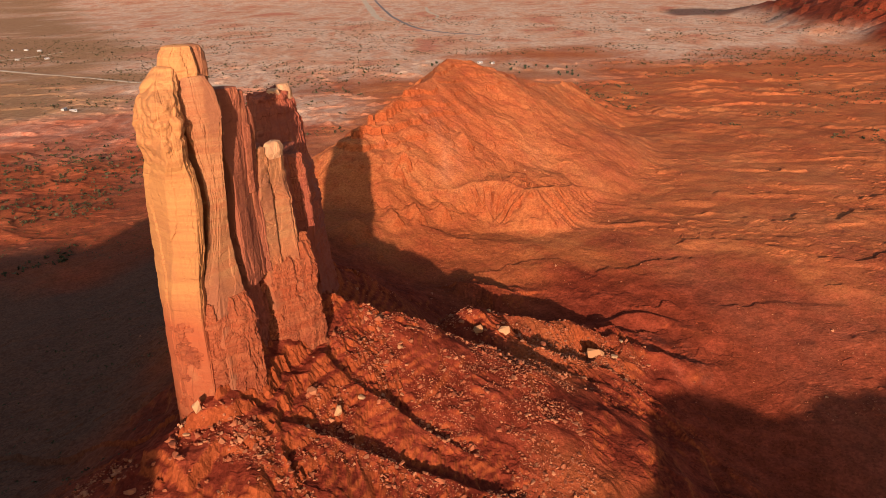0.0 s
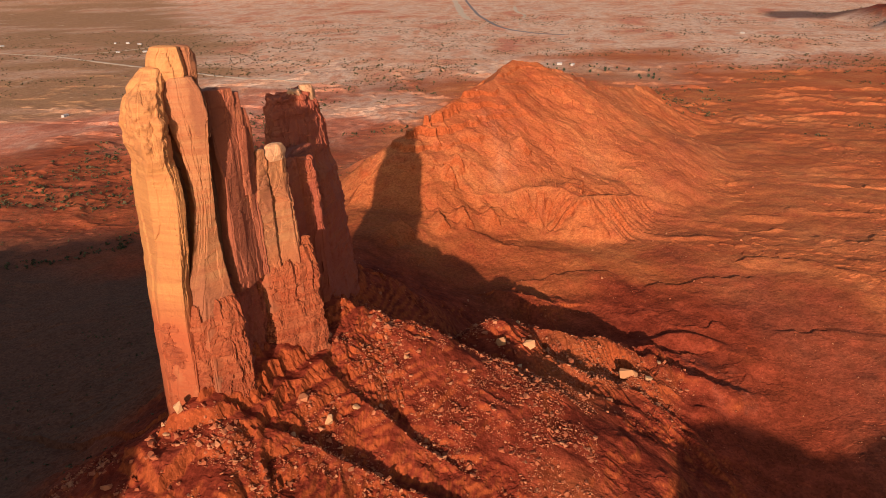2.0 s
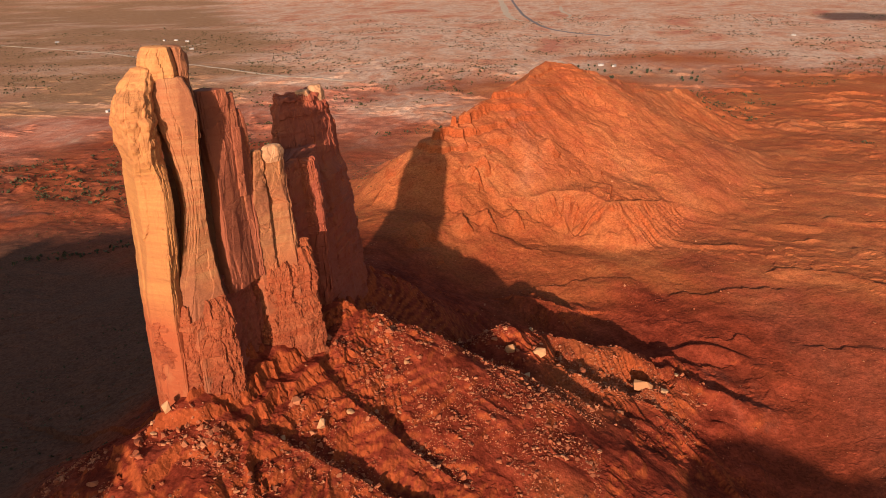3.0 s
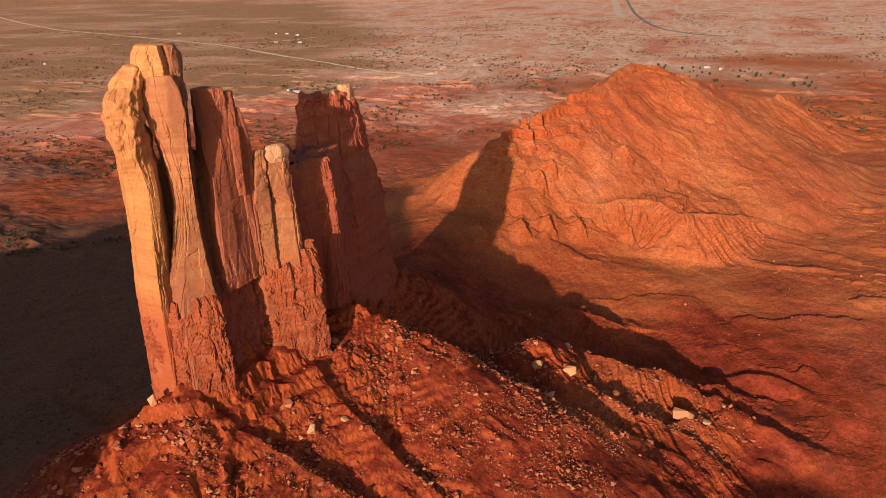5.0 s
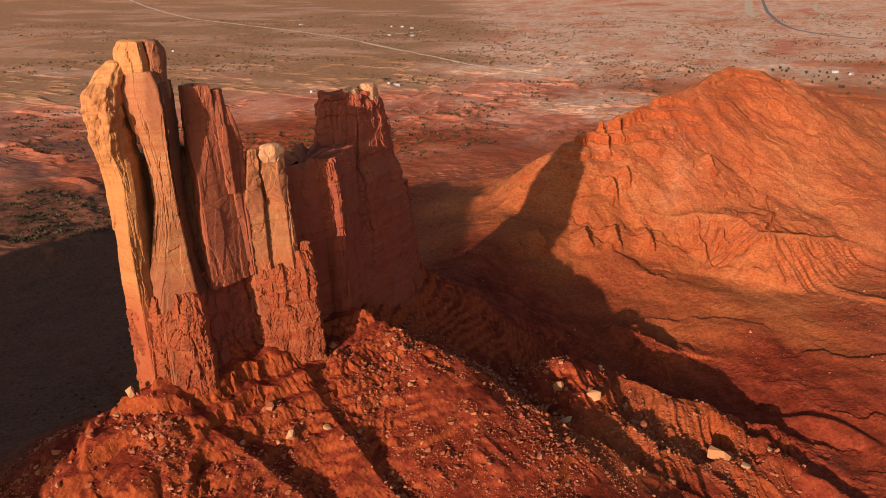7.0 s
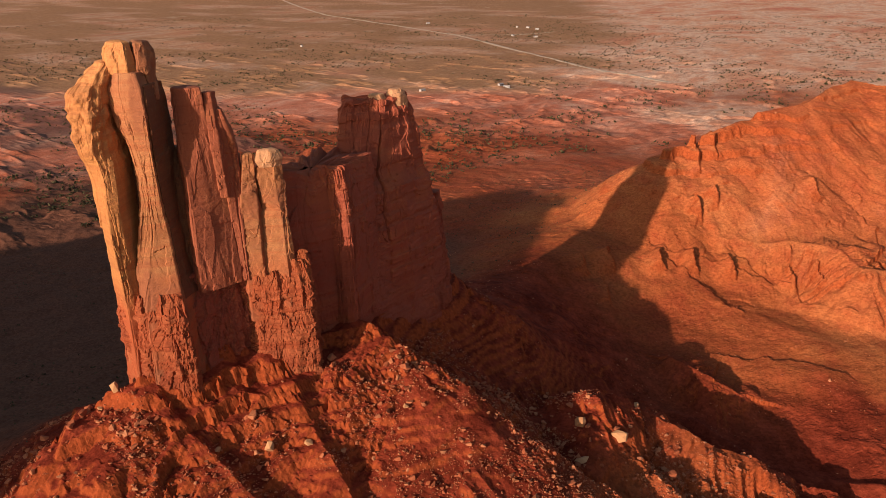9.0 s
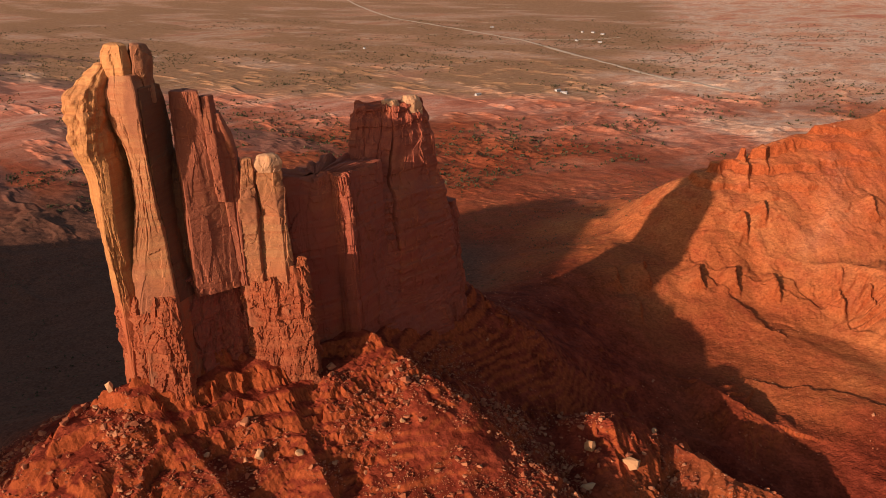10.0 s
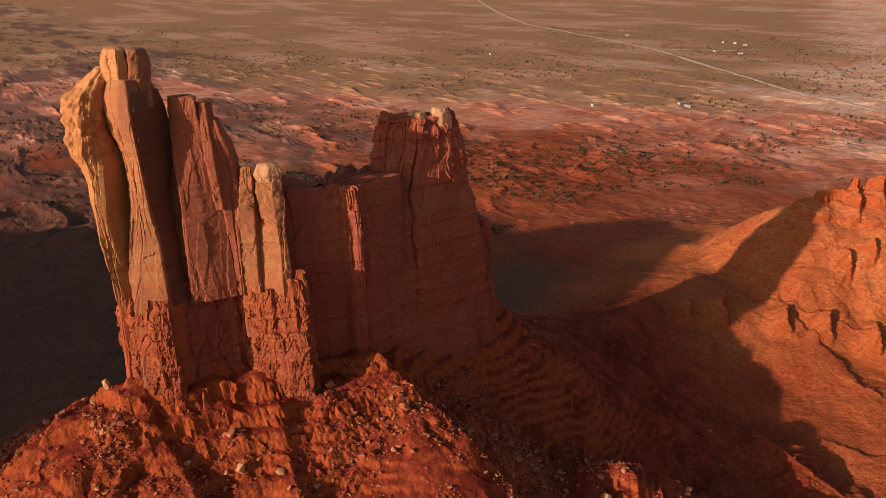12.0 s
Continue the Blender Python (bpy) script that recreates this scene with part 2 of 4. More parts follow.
def axis_lines(lo, hi, fine, stretches):
    """Coordinates from lo to hi: steps as named in each stretch (a, b, step), growing outside them."""
    out = [stretches[0][0]]
    for a, b, st in stretches:
        n = max(1, round((b - out[-1]) / st))
        out += list(np.linspace(out[-1], b, n + 1)[1:])
    st = stretches[-1][2]
    while out[-1] < hi:
        st *= fine
        out.append(out[-1] + st)
    st = stretches[0][2]
    front = [out[0]]
    while front[-1] > lo:
        st *= fine
        front.append(front[-1] - st)
    return np.array(front[:0:-1] + out)


# ---- materials ----
def material(name, rough=0.9):
    m = bpy.data.materials.new(name)
    m.use_nodes = True
    nt = m.node_tree
    b = nt.nodes["Principled BSDF"]
    b.inputs["Roughness"].default_value = rough
    b.inputs["Specular IOR Level"].default_value = 0.15
    return m, nt, b


def node(nt, kind, **kw):
    n = nt.nodes.new(kind)
    for k, v in kw.items():
        if k in n.inputs:
            n.inputs[k].default_value = v
    return n


def coords(nt, scale=(1, 1, 1)):
    tc = nt.nodes.new("ShaderNodeTexCoord")
    mp = nt.nodes.new("ShaderNodeMapping")
    mp.inputs["Scale"].default_value = scale
    nt.links.new(tc.outputs["Object"], mp.inputs["Vector"])
    return mp.outputs[0]


def noise_tex(nt, vec, scale, detail=6, rough=0.6, distort=0.0):
    n = nt.nodes.new("ShaderNodeTexNoise")
    n.inputs["Scale"].default_value, n.inputs["Detail"].default_value = scale, detail
    n.inputs["Roughness"].default_value, n.inputs["Distortion"].default_value = rough, distort
    nt.links.new(vec, n.inputs["Vector"])
    return n.outputs["Fac"]


def ramp(nt, fac, *stops):
    r = nt.nodes.new("ShaderNodeValToRGB")
    el = r.color_ramp.elements
    while len(el) < len(stops):
        el.new(0.5)
    for e, (p, c) in zip(el, stops):
        e.position = p
        e.color = (*c, 1) if len(c) == 3 else c
    nt.links.new(fac, r.inputs[0])
    return r.outputs[0]


def mix(nt, fac, a, b, kind="MIX"):
    m = nt.nodes.new("ShaderNodeMix")
    m.data_type, m.blend_type = "RGBA", kind
    for sock, v in ((m.inputs[0], fac), (m.inputs[6], a), (m.inputs[7], b)):
        if isinstance(v, (int, float)):
            sock.default_value = v
        elif isinstance(v, tuple):
            sock.default_value = (*v, 1)
        else:
            nt.links.new(v, sock)
    return m.outputs[2]


def bump(nt, b, fac, strength, dist, prev=None):
    n = nt.nodes.new("ShaderNodeBump")
    n.inputs["Strength"].default_value, n.inputs["Distance"].default_value = strength, dist
    nt.links.new(fac, n.inputs["Height"])
    if prev:
        nt.links.new(prev, n.inputs["Normal"])
    nt.links.new(n.outputs[0], b.inputs["Normal"])
    return n.outputs[0]


def ground_material():
    m, nt, b = material("desert_soil", 0.95)
    b.inputs["Specular IOR Level"].default_value = 0.03
    vec = coords(nt)
    at = nt.nodes.new("ShaderNodeAttribute")
    at.attribute_name = "soil"
    sep = nt.nodes.new("ShaderNodeSeparateColor")
    nt.links.new(at.outputs["Color"], sep.inputs[0])
    red_m, olive_m, steep_m = sep.outputs[0], sep.outputs[1], sep.outputs[2]
    big = noise_tex(nt, vec, 0.012, 8, 0.62, 0.4)
    mid = noise_tex(nt, vec, 0.09, 8, 0.65)
    wide = noise_tex(nt, coords(nt, (0.0055, 0.0032, 0.005)), 1.0, 10, 0.7, 0.4)
    fine = noise_tex(nt, vec, 0.9, 6, 0.7)
    at2 = nt.nodes.new("ShaderNodeAttribute")
    at2.attribute_name = "talus"
    apron = ramp(nt, big, (0.3, (0.33, 0.073, 0.024)), (0.5, (0.42, 0.110, 0.034)), (0.72, (0.48, 0.154, 0.052)))
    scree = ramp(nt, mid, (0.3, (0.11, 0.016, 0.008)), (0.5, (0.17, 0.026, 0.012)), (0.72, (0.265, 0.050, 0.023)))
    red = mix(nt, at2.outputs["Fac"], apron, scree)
    wash = ramp(nt, noise_tex(nt, coords(nt, (0.012, 0.009, 0.01)), 1.0, 9, 0.72, 0.5), (0.59, (0, 0, 0)), (0.68, (0.5, 0.5, 0.5)))
    red = mix(nt, ramp(nt, mid, (0.45, (0, 0, 0)), (0.75, (0.7, 0.7, 0.7))), red, (0.29, 0.046, 0.020))
    plain = ramp(nt, wide, (0.36, (0.56, 0.19, 0.11)), (0.42, (0.64, 0.29, 0.16)), (0.49, (0.67, 0.37, 0.23)), (0.53, (0.70, 0.45, 0.31)), (0.57, (0.65, 0.31, 0.18)), (0.66, (0.60, 0.22, 0.13)))
    spots = ramp(nt, noise_tex(nt, coords(nt, (0.05, 0.025, 0.04)), 1.0, 10, 0.78), (0.5, (0, 0, 0)), (0.58, (1, 1, 1)))
    plain = mix(nt, ramp(nt, spots, (0.0, (0, 0, 0)), (1.0, (0.5, 0.5, 0.5))), plain, (0.42, 0.185, 0.115))
    olive = ramp(nt, mid, (0.35, (0.30, 0.148, 0.073)), (0.58, (0.38, 0.190, 0.092)), (0.72, (0.47, 0.19, 0.112)))
    at3 = nt.nodes.new("ShaderNodeAttribute")
    at3.attribute_name = "country"
    sep3 = nt.nodes.new("ShaderNodeSeparateColor")
    nt.links.new(at3.outputs["Color"], sep3.inputs[0])
    rolling = ramp(nt, noise_tex(nt, coords(nt, (0.022, 0.011, 0.02)), 1.0, 10, 0.72, 0.3), (0.32, (0.38, 0.110, 0.060)), (0.46, (0.53, 0.175, 0.098)), (0.56, (0.60, 0.245, 0.150)), (0.66, (0.64, 0.35, 0.23)), (0.74, (0.72, 0.52, 0.38)))
    plain = mix(nt, sep3.outputs[0], plain, rolling)
    plain = mix(nt, olive_m, plain, olive)
    grit = noise_tex(nt, coords(nt, (0.10, 0.075, 0.1)), 1.0, 8, 0.75)
    plain = mix(nt, ramp(nt, grit, (0.55, (0, 0, 0)), (0.63, (0.6, 0.6, 0.6))), plain, (0.22, 0.085, 0.05))
    plain = mix(nt, ramp(nt, grit, (0.34, (0.5, 0.5, 0.5)), (0.42, (0, 0, 0))), plain, (0.70, 0.44, 0.29))
    away_m = nt.nodes.new("ShaderNodeMath")
    away_m.operation = "SUBTRACT"
    away_m.inputs[0].default_value = 1.1
    nt.links.new(red_m, away_m.inputs[1])
    wash_m = nt.nodes.new("ShaderNodeMath")
    wash_m.operation = "MULTIPLY"
    nt.links.new(wash, wash_m.inputs[0])
    nt.links.new(away_m.outputs[0], wash_m.inputs[1])
    col = mix(nt, red_m, plain, red)
    col = mix(nt, wash_m.outputs[0], col, (0.62, 0.42, 0.28))
    # dark brown for western scrub and shade patches and the far painted shadow
    col = mix(nt, mix(nt, 0.75, (0.0, 0.0, 0.0), sep3.outputs[1]), col, (0.13, 0.066, 0.05))
    col = mix(nt, steep_m, col, (0.31, 0.064, 0.019))
    # scrub-dark soil that also holds the western slope's painted shade
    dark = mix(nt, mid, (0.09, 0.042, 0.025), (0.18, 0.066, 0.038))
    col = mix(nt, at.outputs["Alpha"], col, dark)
    vor = nt.nodes.new("ShaderNodeTexVoronoi")
    vor.inputs["Scale"].default_value = 1.0
    nt.links.new(vec, vor.inputs["Vector"])
    vsep = nt.nodes.new("ShaderNodeSeparateColor")
    nt.links.new(vor.outputs["Color"], vsep.inputs[0])
    tint = ramp(nt, vsep.outputs[0], (0.0, (0.62, 0.58, 0.56)), (0.5, (1.0, 1.0, 1.0)), (1.0, (1.3, 1.32, 1.3)))
    col = mix(nt, 0.6, col, mix(nt, 1.0, col, tint, "MULTIPLY"))
    speck = ramp(nt, fine, (0.62, (0, 0, 0)), (0.72, (0.5, 0.5, 0.5)))
    col = mix(nt, speck, col, (0.50, 0.16, 0.062))
    nt.links.new(col, b.inputs["Base Color"])
    n1 = bump(nt, b, fine, 0.45, 0.6)
    n2 = bump(nt, b, vor.outputs["Distance"], 0.28, 0.4, n1)
    bump(nt, b, noise_tex(nt, vec, 3.0, 5, 0.7), 0.5, 0.12, n2)
    return m


def rock_material(name, varnish, stain, main=(0.49, 0.190, 0.060), foot=(0.33, 0.074, 0.027), banding=0.65):
    """Bedded sandstone, redder towards its foot, with more or less dark varnish; the near-black mix stands in for
    shade.
    """
    m, nt, b = material(name, 0.88)
    vec = coords(nt)
    geo = nt.nodes.new("ShaderNodeSeparateXYZ")
    nt.links.new(vec, geo.inputs[0])
    wob = noise_tex(nt, coords(nt, (0.05, 0.05, 0.05)), 1.0, 4, 0.6)
    ad = nt.nodes.new("ShaderNodeMath")
    ad.operation = "MULTIPLY_ADD"
    nt.links.new(wob, ad.inputs[0])
    ad.inputs[1].default_value = 14
    nt.links.new(geo.outputs[2], ad.inputs[2])
    mr = nt.nodes.new("ShaderNodeMapRange")
    mr.inputs[1].default_value, mr.inputs[2].default_value = 75, 175
    nt.links.new(ad.outputs[0], mr.inputs[0])
    byz = ramp(nt, mr.outputs[0], (0.0, tuple(0.92 * c for c in foot)), (0.26, tuple(1.1 * c for c in foot)), (0.40, tuple(0.94 * c for c in main)), (0.7, main), (0.95, tuple(1.06 * c + 0.01 for c in main)))
    bands = noise_tex(nt, coords(nt, (0.02, 0.02, 0.5)), 1.0, 5, 0.7, 0.3)
    col = mix(nt, ramp(nt, bands, (0.42, (0, 0, 0)), (0.6, (banding,) * 3)), byz, (0.34, 0.100, 0.04))
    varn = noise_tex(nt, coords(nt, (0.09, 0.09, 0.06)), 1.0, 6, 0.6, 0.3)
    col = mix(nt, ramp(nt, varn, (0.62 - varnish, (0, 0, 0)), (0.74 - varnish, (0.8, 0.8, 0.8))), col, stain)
    streak = noise_tex(nt, coords(nt, (0.8, 0.8, 0.03)), 1.0, 4, 0.6)
    col = mix(nt, ramp(nt, streak, (0.58, (0, 0, 0)), (0.78, (0.22, 0.22, 0.22))), col, (0.24, 0.07, 0.035))
    # thin broken joints
    wav = nt.nodes.new("ShaderNodeTexNoise")
    wav.inputs["Scale"].default_value, wav.inputs["Detail"].default_value = 0.35, 5
    nt.links.new(vec, wav.inputs["Vector"])
    scl = nt.nodes.new("ShaderNodeVectorMath")
    scl.operation = "MULTIPLY_ADD"
    nt.links.new(wav.outputs["Color"], scl.inputs[0])
    scl.inputs[1].default_value = (0.35, 0.35, 0.3)
    nt.links.new(coords(nt, (0.22, 0.22, 0.03)), scl.inputs[2])
    joint = nt.nodes.new("ShaderNodeTexVoronoi")
    joint.feature = "DISTANCE_TO_EDGE"
    joint.inputs["Scale"].default_value = 1.0
    nt.links.new(scl.outputs[0], joint.inputs["Vector"])
    line = ramp(nt, joint.outputs["Distance"], (0.0, (1, 1, 1)), (0.03, (0, 0, 0)))
    some = ramp(nt, noise_tex(nt, coords(nt, (0.12, 0.12, 0.08)), 1.0, 3, 0.6), (0.54, (0, 0, 0)), (0.62, (0.8, 0.8, 0.8)))
    line = mix(nt, 1.0, line, some, "MULTIPLY")
    line = mix(nt, 1.0, line, (0.15, 0.15, 0.15), "MULTIPLY")
    col = mix(nt, line, col, (0.07, 0.022, 0.012))
    nt.links.new(col, b.inputs["Base Color"])
    n1 = bump(nt, b, noise_tex(nt, coords(nt, (0.5, 0.5, 0.9)), 1.0, 8, 0.65), 0.6, 0.6)
    bump(nt, b, noise_tex(nt, vec, 4.0, 5, 0.7), 0.4, 0.1, n1)
    return m


SOIL, ROCK, DARK_ROCK = ground_material(), rock_material("sandstone", 0.10, (0.27, 0.085, 0.036)), rock_material("varnished_sandstone", 0.25, (0.26, 0.070, 0.036), (0.36, 0.115, 0.05))
PALE_ROCK = rock_material("bleached_sandstone", 0.34, (0.52, 0.27, 0.14))
RED_ROCK = rock_material("red_sandstone", 0.2, (0.28, 0.066, 0.036), (0.34, 0.085, 0.042), (0.27, 0.052, 0.026), 0.5)
TAN_ROCK = rock_material("tan_sandstone", 0.16, (0.25, 0.085, 0.04), (0.38, 0.155, 0.062))
GOLD_ROCK = rock_material("golden_sandstone", 0.02, (0.36, 0.135, 0.055), (0.48, 0.198, 0.064), banding=0.35)
FOOT_ROCK = rock_material("brick_red_sandstone", 0.12, (0.21, 0.045, 0.019), (0.31, 0.084, 0.030), (0.26, 0.055, 0.020), 0.5)
# near-black copy of the sandstone, its stain standing in for shade
SHADE_ROCK = rock_material("shade_dark_rock", 0.45, (0.10, 0.036, 0.020))


# ---- mesh helpers ----
def grid_mesh(name, co, faces_quads, mat, smooth=True):
    me = bpy.data.meshes.new(name)
    me.vertices.add(len(co))
    me.vertices.foreach_set("co", np.ascontiguousarray(co, np.float32).ravel())
    q = np.ascontiguousarray(faces_quads, np.int32)
    me.loops.add(q.size)
    me.loops.foreach_set("vertex_index", q.ravel())
    me.polygons.add(len(q))
    me.polygons.foreach_set("loop_start", np.arange(0, q.size, q.shape[1], dtype=np.int32))
    me.update(calc_edges=True)
    me.polygons.foreach_set("use_smooth", np.full(len(q), smooth))
    me.materials.append(mat)
    return me


def under(name, me, parent, label=""):
    ob = new(name, me)
    ob.parent = parent
    return tagged(ob, label)


# ---- ground ----
GX = axis_lines(-5000, 5000, 1.032, [(-420, -150, 2.2), (-150, -100, 1.0), (-100, 95, 0.62), (95, 180, 1.1), (180, 420, 2.2)])
GY = axis_lines(-2500, 5200, 1.035, [(-20, 120, 4.0), (120, 330, 0.62), (330, 420, 0.9), (420, 720, 1.4), (720, 1100, 3.5)])
gx, gy = np.meshgrid(GX, GY)
gz, red_mask, near_mask = land(gx.ravel(), gy.ravel())
co = np.stack([gx.ravel(), gy.ravel(), gz], 1)
nx, ny = len(GX), len(GY)
idx = np.arange(nx * ny).reshape(ny, nx)
quads = np.stack([idx[:-1, :-1], idx[:-1, 1:], idx[1:, 1:], idx[1:, :-1]], -1).reshape(-1, 4)
ground_me = grid_mesh("ground", co, quads, SOIL, smooth=False)
zz = gz.reshape(ny, nx)
sl = np.hypot(np.gradient(zz, GY, axis=0), np.gradient(zz, GX, axis=1)).ravel()
X, Y = co[:, 0], co[:, 1]
away = np.hypot(X, Y) + 110 * fbm(X / 300, Y / 160, None, 4, 94)
fray = 85 * fbm(X / 190, Y / 120, None, 5, 94)
shore = np.interp(Y, (200, 500, 650, 850, 1000, 1250, 1500, 1970, 2765, 4000), (-1700, -1200, -900, -670, -530, -540, -625, -820, -1270, -2000))
olive_mask = step(110, -110, X - shore + fray) * (1 - 0.45 * step(0.1, 0.6, fbm(X / 300, Y / 130, None, 4, 91)))
olive_mask = np.clip(olive_mask + 0.55 * np.exp(-(((X - 150) / 160) ** 2 + ((Y - 1260) / 110) ** 2)), 0, 1)
country = step(-80, 80, X - shore + fray + 20) * step(1010, 820, Y + 0.32 * X + 2 * fray) * step(60, -120, X + 0.35 * (Y - 900) + fray)
country = np.clip(country + 0.8 * step(60, 260, X + fray) * step(1500, 1150, Y + 2 * fray), 0, 1)
# noise-broken western patches, scrub and cloud shade in one dark tone
shrubs_and_shadow = step(0.0, 0.35, fbm(X / 120, Y / 45, None, 4, 116)) * step(-380, -520, X + fray) * step(720, 560, Y + fray)
# cast shadow lying on the far plain, painted as a dark ellipse
shrubs_and_shadow = np.maximum(shrubs_and_shadow, 1.2 * step(1.2, 0.85, np.hypot((X - 835) / 105, (Y - 2440) / 150) + 0.004 * fray))
# western slope: scrub tone, darkened further to carry its shade
scrub_shade = step(-95, -150, X + 12 * vnoise(X / 30, Y / 30, None, 95)) * step(480, 400, Y + 40 * vnoise(X / 60, Y / 60, None, 96)) * step(-620, -480, X)
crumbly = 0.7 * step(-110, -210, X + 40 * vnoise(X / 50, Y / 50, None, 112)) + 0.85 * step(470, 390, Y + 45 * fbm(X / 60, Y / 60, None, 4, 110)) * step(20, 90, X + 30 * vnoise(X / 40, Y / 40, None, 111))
attr = ground_me.color_attributes.new("country", "FLOAT_COLOR", "POINT")
attr.data.foreach_set("color", np.stack([country, shrubs_and_shadow, 0 * X, 0 * X], 1).astype(np.float32).ravel())
soil = np.stack([red_mask, olive_mask, step(0.75, 1.3, sl) * 0.8, scrub_shade], 1)
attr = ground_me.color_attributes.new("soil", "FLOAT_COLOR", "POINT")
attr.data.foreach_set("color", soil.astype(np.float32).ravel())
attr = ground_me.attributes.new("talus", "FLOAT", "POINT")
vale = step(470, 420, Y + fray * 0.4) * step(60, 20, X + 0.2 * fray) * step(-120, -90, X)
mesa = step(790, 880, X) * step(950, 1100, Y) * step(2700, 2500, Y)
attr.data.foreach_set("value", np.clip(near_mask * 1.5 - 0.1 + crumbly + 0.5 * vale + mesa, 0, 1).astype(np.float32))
ground = tagged(new("ground", ground_me), "red desert ground with talus slopes, slickrock ledges and a dry plain", "ground", kind="structure")

# ---- the butte ----
def outline_points(outline, n):
    """A closed polygon, its corners eased, laid out as n places, the same share on each side."""
    p = np.array(outline, float)
    k = len(p)
    u = np.linspace(0, k, n, endpoint=False)
    i = np.floor(u).astype(int)
    f = (u - i)[:, None]
    q = p[i % k] * (1 - f) + p[(i + 1) % k] * f
    ease = 0.5 * q + 0.25 * (np.roll(q, 1, 0) + np.roll(q, -1, 0))
    return ease


def column_mesh(name, sections, seed, rough=0.6, blocky=0.0, dome=1.5, spacing=0.4, cracks=(), lumps=0.0, tall=9.0, mat=None, ragged=0.0, beds=0.12):
    """A rock pillar lofted through sections (z, outline), all outlines with as many corners, and weathered.
    cracks: (place along the outline in metres, depth, wander). lumps: knobby weathering towards the top."""
    lv = np.array([z for z, _ in sections], float)
    corner = np.array([o for _, o in sections], float)
    zs = np.arange(lv[0], lv[-1] + 1e-6, spacing)
    per = np.hypot(*(corner - np.roll(corner, -1, 1)).transpose(2, 0, 1)).sum(1).max()
    n = int(per / spacing)
    rings = np.array([outline_points(c, n) for c in corner])
    kern = np.ones(5) / 5
    x, y = (np.stack([np.convolve(np.pad(np.interp(zs, lv, rings[:, k, a]), 2, mode="edge"), kern, "valid") for k in range(n)], 1) for a in (0, 1))
    z = np.repeat(zs[:, None], n, 1)
    t = np.arange(n) * per / n
    nxt, prv = np.roll(x, -1, 1) - np.roll(x, 1, 1), np.roll(y, -1, 1) - np.roll(y, 1, 1)
    ln = np.hypot(nxt, prv) + 1e-6
    ox, oy = prv / ln, -nxt / ln
    tt = np.repeat(t[None, :], len(zs), 0)
    blend = step(0, 3.0, np.minimum(tt, per - tt))
    zw, tw = z + 1.5 * vnoise(x / 4, y / 4, z / 4, seed + 26), tt + 0.8 * vnoise(x / 3, y / 3, z / 6, seed + 27)
    disp = rough * 0.5 * fbm(x / 15, y / 15, z / 26, 2, seed)
    # slabs split off the face: flat steps with straight, steep edges
    big = facets(tw / 5.5, zw / (0.9 * tall), seed + 5)
    small = facets(tw / 2.4, zw / (0.55 * tall), seed + 7)
    spall = step(0.25, 0.75, fbm(tw / 9, zw / tall, None, 2, seed + 9) + 0.4)
    disp = disp + rough * blend * (0.55 * np.round(big * 1.6) + spall * 0.55 * np.round(small * 1.5) + 0.18 * big + 0.1 * small)
    # beds
    strata = vnoise(z / 2.3 + 0.25 * vnoise(x / 7, y / 7, None, seed + 13), z * 0, None, seed + 12)
    disp = disp + beds * (step(-0.15, 0.05, strata) - 0.5 + 0.45 * vnoise(z / 0.8, x / 6, y / 6, seed + 14))
    disp = disp + 0.05 * fbm(x / 1.6, y / 1.6, z / 2.4, 3, seed + 10) + rough * 0.12 * fbm(x / 40, y / 40, z / 1.7, 3, seed + 20)
    if lumps:
        top = step(zs[-1] - 32, zs[-1] - 12, z)
        disp = disp + lumps * top * (np.abs(fbm(x / 4.5, y / 4.5, z / 5, 3, seed + 60)) * 2 - 0.6 + 0.5 * vnoise(x / 20, y / 20, z / 2.6, seed + 61))
    if blocky:
        zr = z + 0.7 * vnoise(x / 9, y / 9, None, seed + 30)
        row = np.floor(zr / 1.5)
        uu = tt / 2.9 + hash3(row, row * 0, row * 0, seed + 31) * 7 + 0.25 * vnoise(x / 3, y / 3, z / 3, seed + 33)
        cellv = hash3(row, np.floor(uu), row * 0, seed + 32)
        ledge = hash3(np.floor(row / 2), row * 0, row * 0, seed + 35)
        fu, fz = uu - np.floor(uu), zr / 1.5 - row
        joint = np.minimum(np.minimum(fu, 1 - fu) * 2.9, np.minimum(fz, 1 - fz) * 1.5)
        layer = hash3(row, row * 0 + 3, row * 0, seed + 29)
        disp = disp + blocky * ((cellv - 0.5) * 0.6 + (ledge - 0.5) * 1.0 + (layer - 0.5) * 0.5 - 0.25 * (joint < 0.2) + 0.45 * np.round(1.5 * facets(tw / 5, zw / 4.5, seed + 36)))
        rib = ridged(tt / 9 + 0.3 * vnoise(z / 11, z * 0, None, seed + 34), z / 60, 2, seed + 37)
        disp = disp + blocky * (0.9 * rib - 0.7 + 0.3 * fbm(x / 25, y / 25, z / 2.4, 3, seed + 38))
    for place, depth, wander in cracks:
        dist = np.abs((tt - place - wander * vnoise(z / 7, z * 0 + place, None, seed + 40) + per / 2) % per - per / 2)
        disp = disp - depth * np.clip(1 - dist / (0.4 + 0.28 * depth), 0, 1) * step(-0.9, -0.3, vnoise(z / 15, z * 0 + place, None, seed + 41))
    x, y = x + ox * disp, y + oy * disp
    z = z + ragged * step(zs[-1] - 14, zs[-1], z) * (vnoise(x / 6, y / 6, None, seed + 70) + 0.7 * (facets(x / 4, y / 4, seed + 71)))
    rings_x, rings_y, rings_z = [x], [y], [z]
